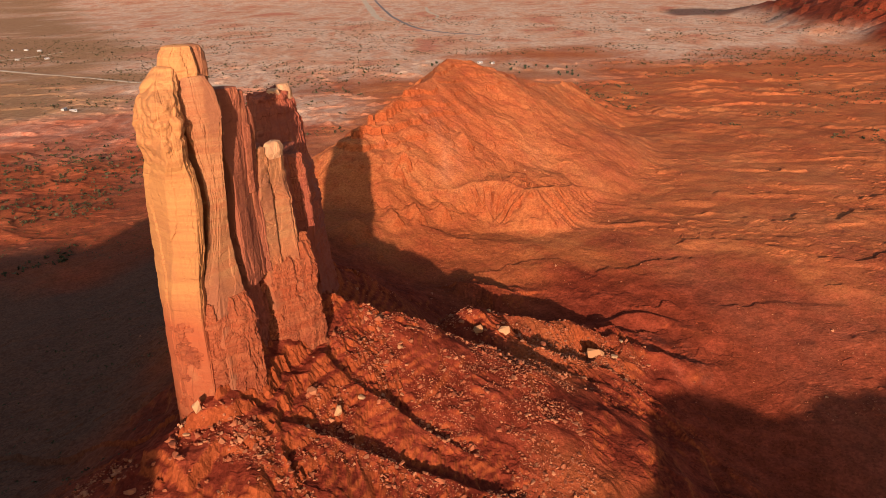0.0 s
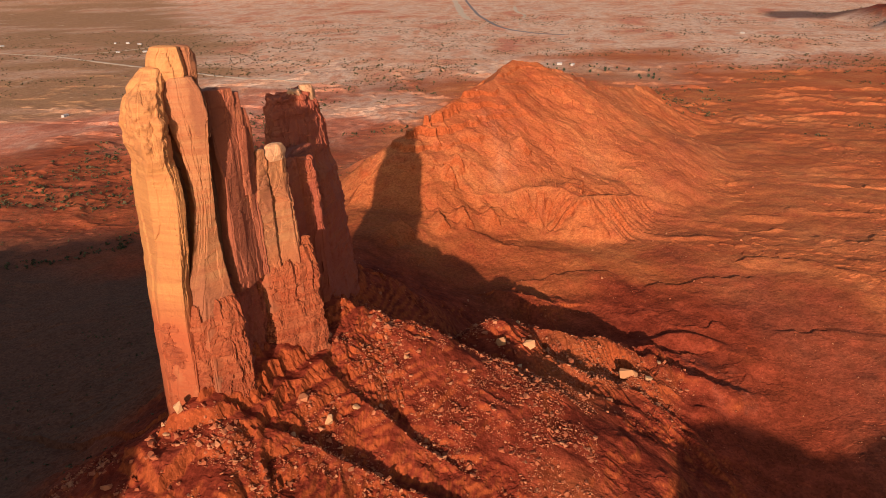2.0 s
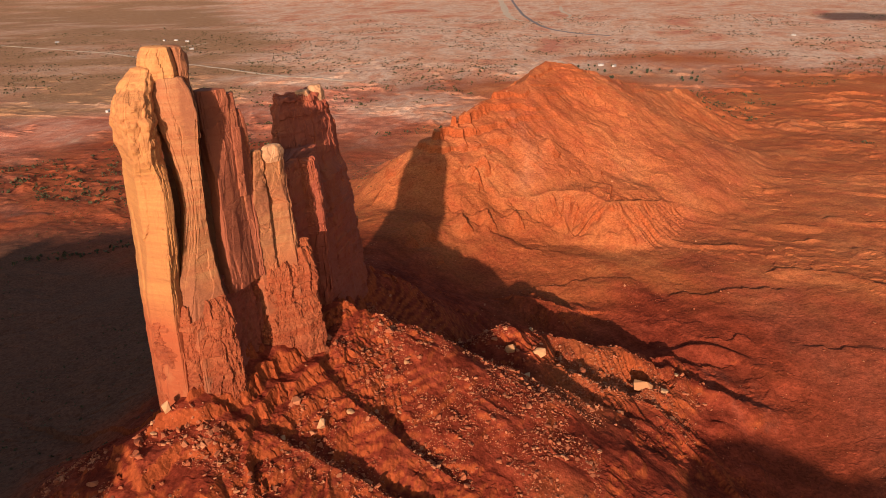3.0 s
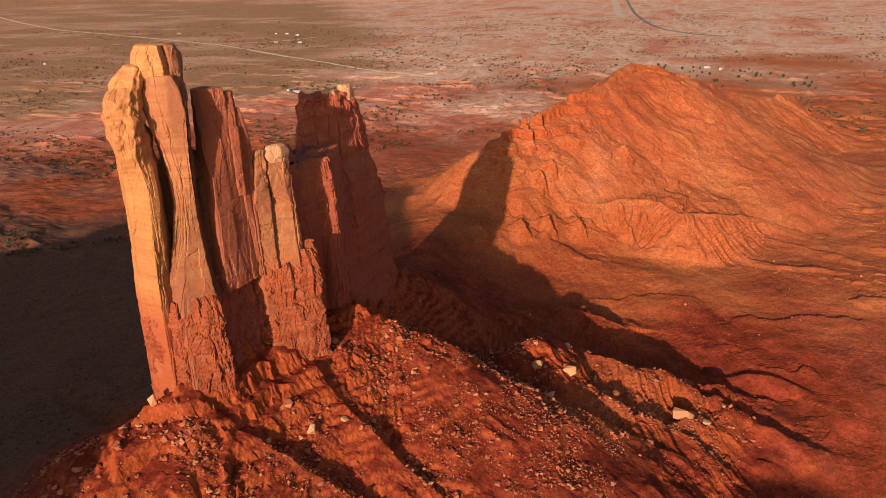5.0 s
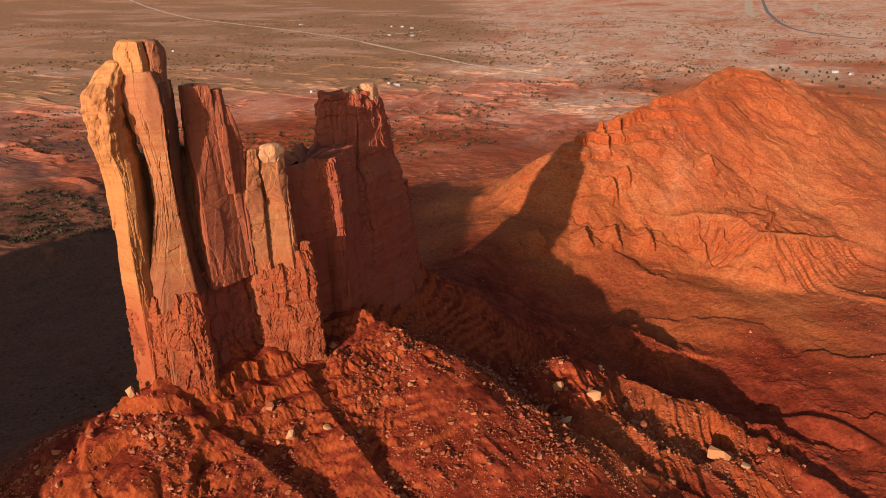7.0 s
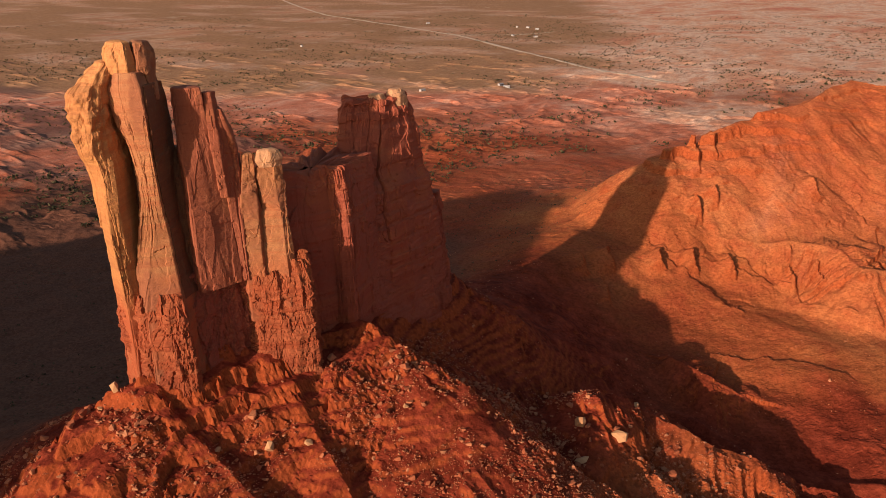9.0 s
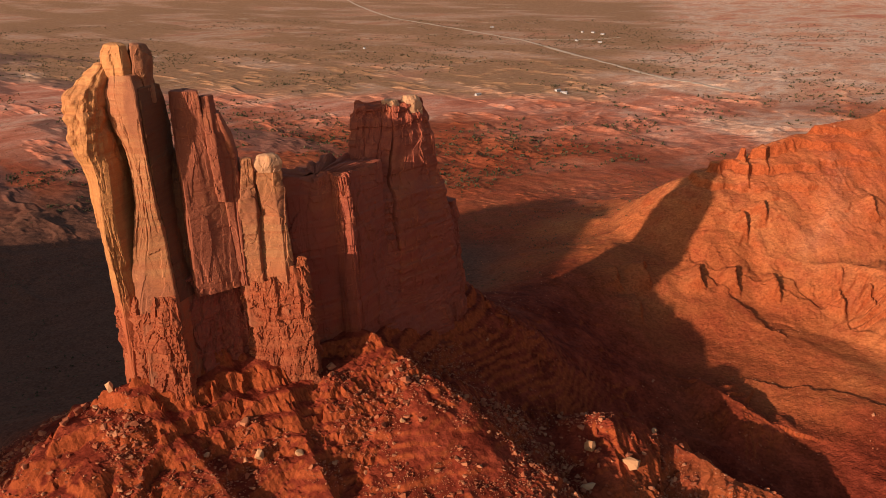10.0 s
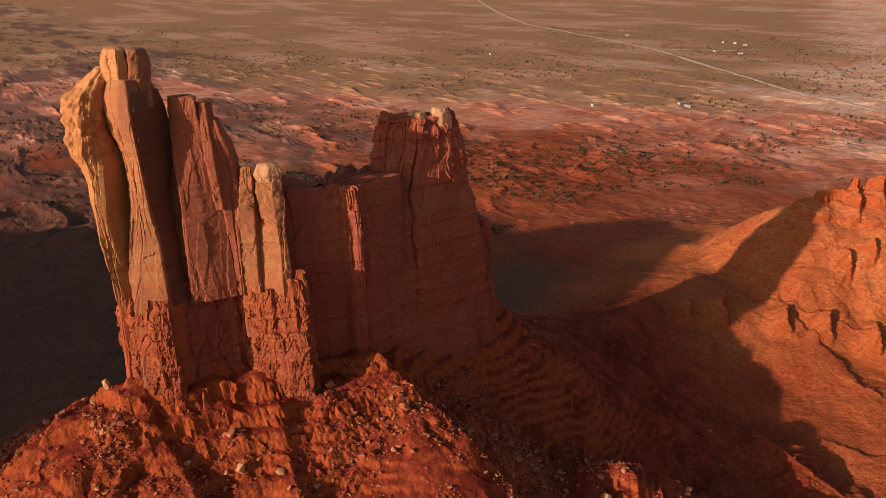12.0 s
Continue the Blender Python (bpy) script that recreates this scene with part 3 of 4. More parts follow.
    cx, cy = x[-1].mean(), y[-1].mean()
    crest = z[-1:].mean()
    for k in (0.95, 0.87, 0.76, 0.62, 0.46, 0.28, 0.12):
        px, py = cx + (x[-1:] - cx) * k, cy + (y[-1:] - cy) * k
        lift = dome * math.sqrt(1 - k * k) + 0.5 * rough * fbm(px / 3, py / 3, None, 3, seed + 50)
        rings_x.append(px), rings_y.append(py), rings_z.append(z[-1:] * k + crest * (1 - k) + lift + 0.6 * ragged * facets(px / 3.5, py / 3.5, seed + 72))
    x, y, z = np.vstack(rings_x), np.vstack(rings_y), np.vstack(rings_z)
    m, n = x.shape
    vid = np.arange(m * n).reshape(m, n)
    nx1 = np.roll(vid, -1, 1)
    q = np.stack([vid[:-1], nx1[:-1], nx1[1:], vid[1:]], -1).reshape(-1, 4)
    return grid_mesh(name, np.stack([x.ravel(), y.ravel(), z.ravel()], 1), q, mat or ROCK, smooth=False)


butte = tagged(new("sandstone_butte"), "tall fin of orange sandstone pillars on a red talus mound", "rock formation")
def shifted(outline, about, levels):
    """Sections of one outline, moved and scaled about a middle: (z, dx, dy, sx, sy)."""
    ax, ay = about
    return [(z, [(ax + dx + (px - ax) * sx, ay + dy + (py - ay) * sy) for px, py in outline]) for z, dx, dy, sx, sy in levels]


def rock(name, label, sections, **kw):
    return under(name, column_mesh(name, sections, **kw), butte, label)


rock("front_slab", "broad golden slab with a lumpy overhanging shoulder", [
    (60, [(-81, 181), (-75, 175.5), (-67, 175), (-66.5, 180), (-68, 189), (-81, 188)]),
    (97, [(-79.6, 180.3), (-75.5, 177), (-67.6, 176), (-67, 179.4), (-68, 189), (-80.5, 187)]),
    (107, [(-79.8, 181.2), (-74.6, 176.6), (-66.6, 175.4), (-66.6, 178.5), (-69, 189), (-81, 188)]),
    (117, [(-79.8, 182.4), (-72, 175.4), (-65, 174.2), (-64.3, 177.4), (-70, 189), (-81.5, 188.5)]),
    (127, [(-79.5, 182.2), (-70.9, 174.7), (-63.9, 174.1), (-62.9, 176.9), (-71, 188), (-81, 188)]),
    (134, [(-78.6, 181.2), (-70.8, 174.5), (-63.6, 174.6), (-63.1, 177.4), (-70, 187), (-80, 187)]),
    (138, [(-77.8, 180.5), (-69.9, 173.5), (-64.2, 174.4), (-63.9, 178), (-69, 186), (-78.5, 186)]),
    (142, [(-76.6, 179), (-67.6, 171.2), (-64.6, 173.6), (-64.5, 178), (-69, 185), (-77.5, 185)]),
    (148, [(-77, 177.8), (-68.4, 170.8), (-64.6, 174.3), (-64.8, 178.2), (-68.5, 184), (-77, 184)]),
    (153, [(-77.2, 178.2), (-69.2, 171.4), (-65, 174.6), (-65.2, 178.8), (-69, 183.5), (-76.5, 183.5)]),
    (157, [(-75.6, 178.6), (-69.3, 172.8), (-65.2, 175.8), (-65.6, 180), (-69.5, 184), (-75, 184)]),
    (160.5, [(-73.4, 181), (-70, 177.4), (-66, 178.6), (-66, 182), (-69.5, 184.5), (-73, 184.5)]),
    (163, [(-71.8, 182.4), (-70.2, 181), (-67, 181.4), (-67, 183.4), (-69.5, 184.8), (-71.6, 184.6)])],
    seed=100, mat=GOLD_ROCK, rough=0.16, dome=0.6, lumps=0.6, tall=22, beds=0.1)
rock("main_pillar", "tall tan pillar with a dark shaded rear side", [
    (60, [(-68, 180), (-62, 177), (-57, 187), (-60, 194.5), (-68, 196), (-74, 190)]),
    (97, [(-67.8, 179.8), (-63.5, 179.3), (-57.8, 187.6), (-62, 194.5), (-68, 196), (-74, 190)]),
    (107, [(-66.6, 179.8), (-63.4, 182), (-59.4, 187.7), (-66, 196), (-69, 196), (-73, 190)]),
    (117, [(-64.4, 180.9), (-62.6, 184), (-60.6, 187.9), (-67, 196.4), (-69.5, 196), (-72, 190)]),
    (127, [(-63.4, 182.6), (-61.4, 184.3), (-59.4, 186.4), (-67.3, 196.6), (-70, 196), (-71, 190)]),
    (137, [(-64.3, 183.3), (-61.6, 184.2), (-58.8, 185.8), (-67.6, 197), (-71, 195), (-71, 189)]),
    (142, [(-65.1, 183), (-61.8, 183.6), (-58.2, 185.5), (-67.4, 196.8), (-71, 194.5), (-71, 188.5)]),
    (147, [(-65.6, 181.4), (-61.6, 182.4), (-57.4, 185.1), (-66.8, 196.2), (-71, 193.5), (-71, 187.5)]),
    (152, [(-66.2, 180.6), (-61.8, 181.9), (-57.1, 184.9), (-65.6, 195.2), (-70.5, 192.5), (-71, 187)]),
    (157, [(-67.1, 180.9), (-62.6, 182), (-58.4, 185.3), (-63.6, 193.4), (-70, 191.5), (-71, 186.5)]),
    (160.5, [(-67.5, 182.6), (-63.6, 182.8), (-60.8, 185.8), (-63, 192.4), (-69, 191), (-70, 186.5)])],
    seed=120, mat=TAN_ROCK, rough=0.15, dome=0.4, tall=18, cracks=[(9, 0.25, 1.2)])
# added sheet over the pillar's north-east face, shade put into its colour
rock("rear_flake", "thin flake with the main pillar's rear shade painted dark", [
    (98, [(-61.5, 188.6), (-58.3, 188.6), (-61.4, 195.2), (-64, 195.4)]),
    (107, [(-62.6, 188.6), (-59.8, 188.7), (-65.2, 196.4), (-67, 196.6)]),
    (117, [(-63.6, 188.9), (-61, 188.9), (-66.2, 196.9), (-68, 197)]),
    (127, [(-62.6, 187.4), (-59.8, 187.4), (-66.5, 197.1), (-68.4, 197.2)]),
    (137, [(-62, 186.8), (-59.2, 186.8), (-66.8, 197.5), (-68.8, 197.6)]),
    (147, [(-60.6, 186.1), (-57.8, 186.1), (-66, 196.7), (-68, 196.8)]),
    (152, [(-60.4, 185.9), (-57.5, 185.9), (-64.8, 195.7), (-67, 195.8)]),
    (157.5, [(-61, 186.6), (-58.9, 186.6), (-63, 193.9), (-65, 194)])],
    seed=125, mat=SHADE_ROCK, rough=0.16, dome=0.4, tall=14)
# cleft fillers; the gaps' deep shade is painted into their near-black colour
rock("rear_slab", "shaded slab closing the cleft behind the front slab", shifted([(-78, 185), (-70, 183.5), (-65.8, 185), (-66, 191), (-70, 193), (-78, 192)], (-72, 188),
     [(60, 0, 0, 1.05, 1.05), (110, 0, 0, 1, 1), (130, 0, 0, 0.96, 0.95), (137, 0.5, 0.4, 0.85, 0.85)]), seed=130, mat=SHADE_ROCK, rough=0.22, dome=0.6, tall=12)
rock("rear_slab", "flake wedged between the tall pillars, coloured as shade", shifted([(-74, 192), (-66, 192), (-62.6, 194.8), (-62.2, 198), (-66, 201), (-75, 199)], (-68, 196),
     [(60, 0, 0, 1.05, 1.05), (110, 0, 0, 1, 1), (128, 0, 0, 0.98, 0.98), (135, -0.4, 0.2, 0.85, 0.85), (138.5, -1.2, 0.4, 0.5, 0.5)]), seed=135, mat=SHADE_ROCK, rough=0.22, dome=0.4, tall=9)
rock("head_block", "rounded golden cap block", shifted([(-71.6, 184.9), (-69.2, 182.4), (-66, 181.8), (-61.8, 184.6), (-62.4, 187.2), (-70, 189.4)], (-66.5, 185),
     [(156.5, -0.6, 0.8, 0.72, 0.74), (159, -0.3, 0.4, 0.9, 0.9), (161, 0, 0, 1.02, 1.02), (164, 0, 0, 1.0, 1.0), (166.2, 0, 0.1, 0.9, 0.9), (167.6, 0.3, 0.3, 0.72, 0.72)]), seed=140, mat=GOLD_ROCK, rough=0.16, dome=0.7, spacing=0.28, lumps=0.22, tall=8)
rock("head_block", "rounded cap block with a dark side", shifted([(-63.4, 187.4), (-61.6, 187.2), (-61, 189.4), (-62.2, 192.6), (-68, 194), (-69.5, 189.5)], (-64.5, 190),
     [(153, 1.4, -0.8, 0.8, 0.85), (157, 0.8, -0.4, 0.86, 0.9), (160, 0.1, -0.1, 0.94, 0.95), (163, 0, 0, 1.08, 1.04), (165.4, 0, 0, 0.98, 0.96), (167, 0, 0, 0.75, 0.75)]), seed=150, mat=TAN_ROCK, rough=0.16, dome=0.8, spacing=0.28, lumps=0.22, tall=8)
rock("middle_pillar", "smooth brown slab, its upper part in shade", [
    (97.5, [(-68, 195.5), (-58.7, 194), (-57.4, 200), (-56.8, 206.6), (-59, 208), (-68, 207)]),
    (103, [(-68, 195.5), (-58.9, 193.8), (-57.3, 200), (-56.9, 206.8), (-59, 208), (-68, 207)]),
    (112, [(-68, 196), (-59.2, 194.4), (-58.1, 200), (-57.6, 206.4), (-60, 208), (-68, 207)]),
    (122, [(-67, 196.3), (-59.5, 194.6), (-58.3, 200), (-57.9, 205.8), (-60, 207.5), (-67, 206.5)]),
    (132, [(-66, 196.5), (-59.7, 194.8), (-58.2, 199.5), (-57.5, 204.6), (-60, 206.5), (-66.5, 206)]),
    (137, [(-65.5, 196.8), (-60.8, 194.8), (-58.2, 199), (-57.1, 203.8), (-60, 205.5), (-66, 205)]),
    (142, [(-65, 197), (-61.5, 195), (-58.4, 198.6), (-57.2, 202.9), (-60, 204.6), (-65.5, 204)]),
    (147, [(-65, 197.2), (-62, 195.3), (-58.6, 198.4), (-57.3, 201.8), (-60, 203.6), (-65, 203)]),
    (152, [(-65, 197.4), (-62.4, 195.6), (-58.6, 198), (-56.8, 201.2), (-60, 203), (-65, 202.5)]),
    (155.4, [(-64.8, 197.6), (-62.6, 196), (-59, 198), (-57.2, 201), (-60, 202.4), (-64.5, 202)])],
    seed=160, mat=DARK_ROCK, rough=0.13, dome=0.3, tall=20, cracks=[(7.5, 0.3, 0.6)])
rock("side_pillar", "thin lit flake beside the brown slab", shifted([(-59.5, 202), (-57, 201.6), (-55.7, 203.6), (-57, 206.2), (-60, 206)], (-57.8, 203.8),
     [(124, -0.6, 1.6, 0.8, 0.8), (134, -0.2, 0.8, 0.9, 0.9), (141, 0, 0.3, 1, 1), (149, 0, 0, 0.95, 0.95), (153.6, -0.2, 0, 0.8, 0.8)]), seed=165, mat=DARK_ROCK, rough=0.16, dome=0.4, spacing=0.3, tall=9)
rock("side_pillar", "stepped flake of reddish brown sandstone", [
    (97.5, [(-62, 206), (-57, 206.6), (-55.4, 208.1), (-57.5, 211.5), (-63, 211.5)]),
    (112, [(-62, 206), (-57.5, 206.4), (-56, 208.5), (-58, 212), (-63, 211.5)]),
    (127, [(-62, 205), (-57.7, 205.6), (-56.8, 210), (-59, 212.5), (-63, 211)]),
    (137, [(-61.5, 204), (-57, 204.2), (-56.2, 209.4), (-59, 212), (-62.5, 210)]),
    (142, [(-61, 203.6), (-56.9, 203.5), (-55.5, 207.8), (-58.5, 210.6), (-62, 209.5)]),
    (147, [(-61, 203), (-57, 203.2), (-55.2, 206), (-57.5, 208.4), (-61, 208)]),
    (148.6, [(-60.5, 203.4), (-57.2, 203.4), (-55.8, 205.8), (-57.5, 207.4), (-60.5, 207.4)])],
    seed=170, mat=DARK_ROCK, rough=0.2, dome=0.3, spacing=0.32, tall=9, ragged=0.5, cracks=[(8, 0.4, 0.5)])
rock("twin_spire", "slim pale spire beside its twin", [
    (84, [(-60, 208.5), (-55.6, 207.6), (-52.6, 212), (-54, 214.5), (-60, 214)]),
    (104, [(-60, 208.6), (-56.4, 207.8), (-53.2, 212), (-54.6, 214.4), (-60, 214)]),
    (117, [(-59.6, 209), (-57, 208.4), (-53.9, 212.6), (-55, 214.4), (-59.6, 214)]),
    (124, [(-58.4, 210), (-56.1, 209.5), (-54.2, 213), (-55.4, 214.6), (-58.6, 214)]),
    (131, [(-57.6, 211), (-55.9, 210.5), (-54.2, 213.2), (-55.4, 214.4), (-58, 214)]),
    (135, [(-57, 211.6), (-56, 211.3), (-54.8, 213), (-55.6, 213.8), (-57.2, 213.6)])],
    seed=180, mat=TAN_ROCK, rough=0.2, dome=0.5, spacing=0.28, tall=8, lumps=0.2)
rock("twin_spire", "slim spire below a pale rounded cap", [
    (78, [(-57, 214), (-53.6, 212.6), (-48, 216.8), (-48.6, 221), (-56, 222)]),
    (100, [(-57, 214), (-54.2, 212.9), (-48.8, 217.4), (-49, 220.6), (-56, 222)]),
    (112, [(-56.6, 214.2), (-54.7, 213.3), (-49.8, 218), (-49.8, 220.2), (-56, 222)]),
    (118, [(-56.4, 214.8), (-54.5, 214.4), (-49.8, 217.6), (-49.9, 220), (-56, 222)]),
    (123, [(-56, 214.8), (-54, 214.3), (-51.4, 218), (-51.2, 221), (-55.6, 222)]),
    (131, [(-56, 214.6), (-53.8, 214), (-51.3, 217.6), (-51, 221), (-55.4, 222)])],
    seed=190, mat=TAN_ROCK, rough=0.2, dome=0.6, spacing=0.28, cracks=[(5, 0.3, 0.6)], tall=9, lumps=0.2)
rock("cap_block", "bleached rounded cap on the slim spire", shifted([(-56, 214.6), (-53.8, 213.8), (-50.9, 217), (-50.6, 221), (-55, 222)], (-53.3, 218),
     [(131, 0, 0, 0.8, 0.8), (132.4, 0, 0, 0.98, 0.98), (134, 0, 0, 0.96, 0.95), (135.2, 0, 0, 0.72, 0.72)]), seed=195, rough=0.14, dome=1.0, spacing=0.28, tall=5, mat=PALE_ROCK)
rock("rock_wall", "thin dark red wall of sandstone between the towers", shifted([(-70, 206), (-58.5, 208), (-55.4, 225), (-53, 239.6), (-50.5, 240.6), (-48.2, 242.8), (-49.6, 246.5), (-54.5, 262), (-70, 262)], (-60, 232),
     [(66, 0, 0, 1.06, 1), (92, 0, 0, 1.0, 1.0), (98, 0.1, 0, 1.0, 1.0), (112, -0.3, 0, 1.0, 1), (121, -0.9, 0, 0.98, 0.995), (125.5, -1.5, 0, 0.95, 0.98)]), seed=200, mat=RED_ROCK, ragged=1.3, rough=0.3, dome=0.5, beds=0.3, cracks=[(22, 0.6, 1.0), (31, 0.7, 1.0)], tall=14)
rock("rear_tower", "broad dark red tower with a cracked pale top", [
    (60, [(-79, 252), (-66, 249), (-55, 252), (-51.6, 268), (-51.2, 276), (-52.4, 296), (-70, 304), (-82, 280)]),
    (90, [(-78, 253), (-66, 250), (-55.5, 252.5), (-52.6, 268), (-52.2, 276), (-54, 295), (-70, 302), (-80, 280)]),
    (100, [(-77.5, 254), (-66, 251), (-56.2, 253), (-53.4, 268), (-53, 276), (-54.8, 293.5), (-70, 301), (-79, 280)]),
    (112, [(-77, 255), (-66.5, 252), (-57, 254), (-54.4, 268), (-54, 276), (-56, 291), (-70, 300), (-78, 280)]),
    (116, [(-74, 260), (-67.5, 256), (-60, 257.5), (-57.4, 268), (-56, 276.5), (-57, 289.5), (-70, 298), (-78, 280)]),
    (128, [(-73, 263), (-68, 258.8), (-62.8, 263), (-59, 271.5), (-57.8, 278), (-57.8, 288), (-69, 296), (-77, 280)]),
    (133, [(-73, 263.5), (-68.2, 259.5), (-63.5, 265), (-59.8, 272.5), (-58.8, 279), (-58.8, 287), (-68, 294), (-76, 280)]),
    (137, [(-73, 264), (-68.2, 260.3), (-64, 266.5), (-60.6, 273), (-59.6, 279.5), (-59.8, 286), (-67, 292), (-75, 280)]),
    (140.5, [(-72, 265.5), (-68, 262.6), (-64.5, 268), (-61.5, 273.6), (-60.6, 279.5), (-61, 285), (-66, 289), (-73, 280)])],
    seed=220, mat=RED_ROCK, ragged=1.0, rough=0.3, dome=0.6, beds=0.6, cracks=[(42, 0.7, 0.8), (51, 1.8, 0.8)], tall=9)
for cx, cy, w_, top_ in ((-64.2, 274.4, 2.8, 142.4), (-62, 282, 3.0, 143.2)):
    rock("cap_block", "pale weathered block on the rear tower", shifted([(cx - w_, cy - 3.2), (cx + 0.5, cy - 3.6), (cx + w_ * 0.75, cy - 1), (cx + w_ * 0.7, cy + 2.8), (cx - w_, cy + 3.2)], (cx, cy),
         [(135, 0, 0, 1.0, 1.0), (139.5, 0, 0, 1.02, 1.02), (top_ - 1.4, 0, 0, 0.92, 0.9), (top_, -0.3, 0, 0.66, 0.66)]), seed=int(230 + cy), rough=0.25, dome=0.4, spacing=0.3, tall=5, mat=PALE_ROCK)
rock("pedestal", "thin-bedded red rock under the front pillars", shifted([(-80, 181.2), (-74.6, 176.2), (-65, 177.2), (-58.5, 182.4), (-55.2, 186.6), (-62, 192.5), (-79, 190)], (-67, 184),
     [(60, 0, -0.5, 1.08, 1.08), (76, 0, 0, 1.0, 1.0), (90, 0, 0.2, 0.985, 0.985), (96, 0, 0.3, 0.955, 0.955), (100, -0.3, 0.8, 0.87, 0.85)]), seed=240, mat=FOOT_ROCK, rough=0.25, blocky=0.6, dome=0.3, ragged=1.6, spacing=0.33)
rock("pedestal", "thin-bedded red rock under the twin spires", shifted([(-62, 208), (-55.2, 209), (-49.6, 214), (-44.7, 221.6), (-47, 225), (-60, 226)], (-53, 216),
     [(58, 1.5, 0, 1.2, 1.15), (76, 0.6, 0, 1.05, 1.03), (90, 0, 0, 1.0, 1.0), (96, 0, 0, 0.98, 0.98), (99.5, -0.8, 0, 0.85, 0.85)]), seed=260, mat=FOOT_ROCK, rough=0.25, blocky=0.65, dome=0.5, ragged=1.6, spacing=0.33)
rock("pedestal", "recessed dark red bedrock beneath the fin", shifted([(-76, 188), (-61.5, 189.5), (-60, 206), (-57, 228), (-54.5, 250), (-54, 285), (-57, 300), (-74, 302), (-80, 240)], (-65, 245),
     [(55, 2.4, 0, 1.25, 1.02), (72, 1.6, 0, 1.12, 1.01), (86, 0.6, 0, 1.03, 1.0), (96, 0, 0, 0.99, 0.995), (103, 0, 0, 0.9, 0.98)]), seed=280, mat=RED_ROCK, rough=0.35, blocky=0.5, dome=0.5, spacing=0.42)
rock("outcrop", "knobby shoulder of red rock below the spires", shifted([(-50, 219.4), (-46.8, 219), (-44.6, 221.6), (-45.8, 225), (-50, 225)], (-47.6, 222),
     [(70, 0, 0, 1.2, 1.2), (84, 0, 0, 1.02, 1.02), (95, -0.1, 0, 0.95, 0.95), (100, -0.4, 0.4, 0.7, 0.75), (104, -0.7, 0.8, 0.35, 0.4)]), seed=300, mat=FOOT_ROCK, rough=0.3, blocky=0.7, dome=0.8, spacing=0.3)

# ---- laying things on the ground ----
def on_ground(x, y):
    """Height of the ground sheet at (x, y)."""
    x, y = np.asarray(x, float), np.asarray(y, float)
    i = np.clip(np.searchsorted(GX, x) - 1, 0, nx - 2)
    j = np.clip(np.searchsorted(GY, y) - 1, 0, ny - 2)
    u, v = (x - GX[i]) / (GX[i + 1] - GX[i]), (y - GY[j]) / (GY[j + 1] - GY[j])
    return zz[j, i] * (1 - u) * (1 - v) + zz[j, i + 1] * u * (1 - v) + zz[j + 1, i] * (1 - u) * v + zz[j + 1, i + 1] * u * v


def stone_material(name, a, b_, c):
    m, nt, b = material(name, 0.9)
    info = nt.nodes.new("ShaderNodeObjectInfo")
    geo = nt.nodes.new("ShaderNodeNewGeometry")
    add = nt.nodes.new("ShaderNodeMath")
    add.operation = "ADD"
    nt.links.new(info.outputs["Random"], add.inputs[0])
    nt.links.new(geo.outputs["Random Per Island"], add.inputs[1])
    fr = nt.nodes.new("ShaderNodeMath")
    fr.operation = "FRACT"
    nt.links.new(add.outputs[0], fr.inputs[0])
    vec = coords(nt)
    col = ramp(nt, fr.outputs[0], (0.0, a), (0.55, b_), (1.0, c))
    col = mix(nt, ramp(nt, noise_tex(nt, vec, 0.8, 6, 0.7), (0.45, (0, 0, 0)), (0.75, (0.6, 0.6, 0.6))), col, a)
    nt.links.new(col, b.inputs["Base Color"])
    bump(nt, b, noise_tex(nt, vec, 2.5, 6, 0.7), 0.5, 0.2)
    return m


STONE = stone_material("fallen_sandstone", (0.30, 0.075, 0.030), (0.38, 0.11, 0.046), (0.46, 0.18, 0.08))
PALE = stone_material("pale_sandstone", (0.42, 0.18, 0.075), (0.50, 0.245, 0.11), (0.55, 0.30, 0.15))
rng = np.random.default_rng(5)


def stone_shape(seed, n=16, squash=0.75):
    """A broken block: the hull of points thrown on a squashed, boxy ball."""
    r = np.random.default_rng(seed)
    p = r.normal(size=(n, 3))
    p /= np.abs(p).max(1)[:, None] ** 0.6 * np.linalg.norm(p, axis=1)[:, None] ** 0.4
    p *= np.array([1.0, r.uniform(0.65, 0.95), squash * r.uniform(0.75, 1.1)]) * 0.5
    bm = bmesh.new()
    for q in p:
        bm.verts.new(q)
    res = bmesh.ops.convex_hull(bm, input=bm.verts)
    bmesh.ops.delete(bm, geom=[v for v in bm.verts if not v.link_faces], context="VERTS")
    bmesh.ops.triangulate(bm, faces=bm.faces)
    return bm


SHAPES = []
for n in range(12):
    bm = stone_shape(40 + n, 14 + n % 5)
    me = bpy.data.meshes.new("boulder")
    bm.to_mesh(me)
    bm.free()
    SHAPES.append(me)


def boulder(x, y, size, n, mat, label, stretch=(1, 1, 1), turn=0.0, lean=0.0):
    me = SHAPES[n % 12]
    if mat is PALE:
        me = me.copy()
    if not me.materials:
        me.materials.append(mat)
    ob = new("boulder", me)
    z = float(on_ground(x, y))
    ob.matrix_world = pose(x, y, z + 0.22 * size * stretch[2], lean, lean * 0.6, turn) @ Matrix.Diagonal((size * stretch[0], size * stretch[1], size * stretch[2], 1))
    return tagged(ob, label, "boulder", "boulders on the talus")


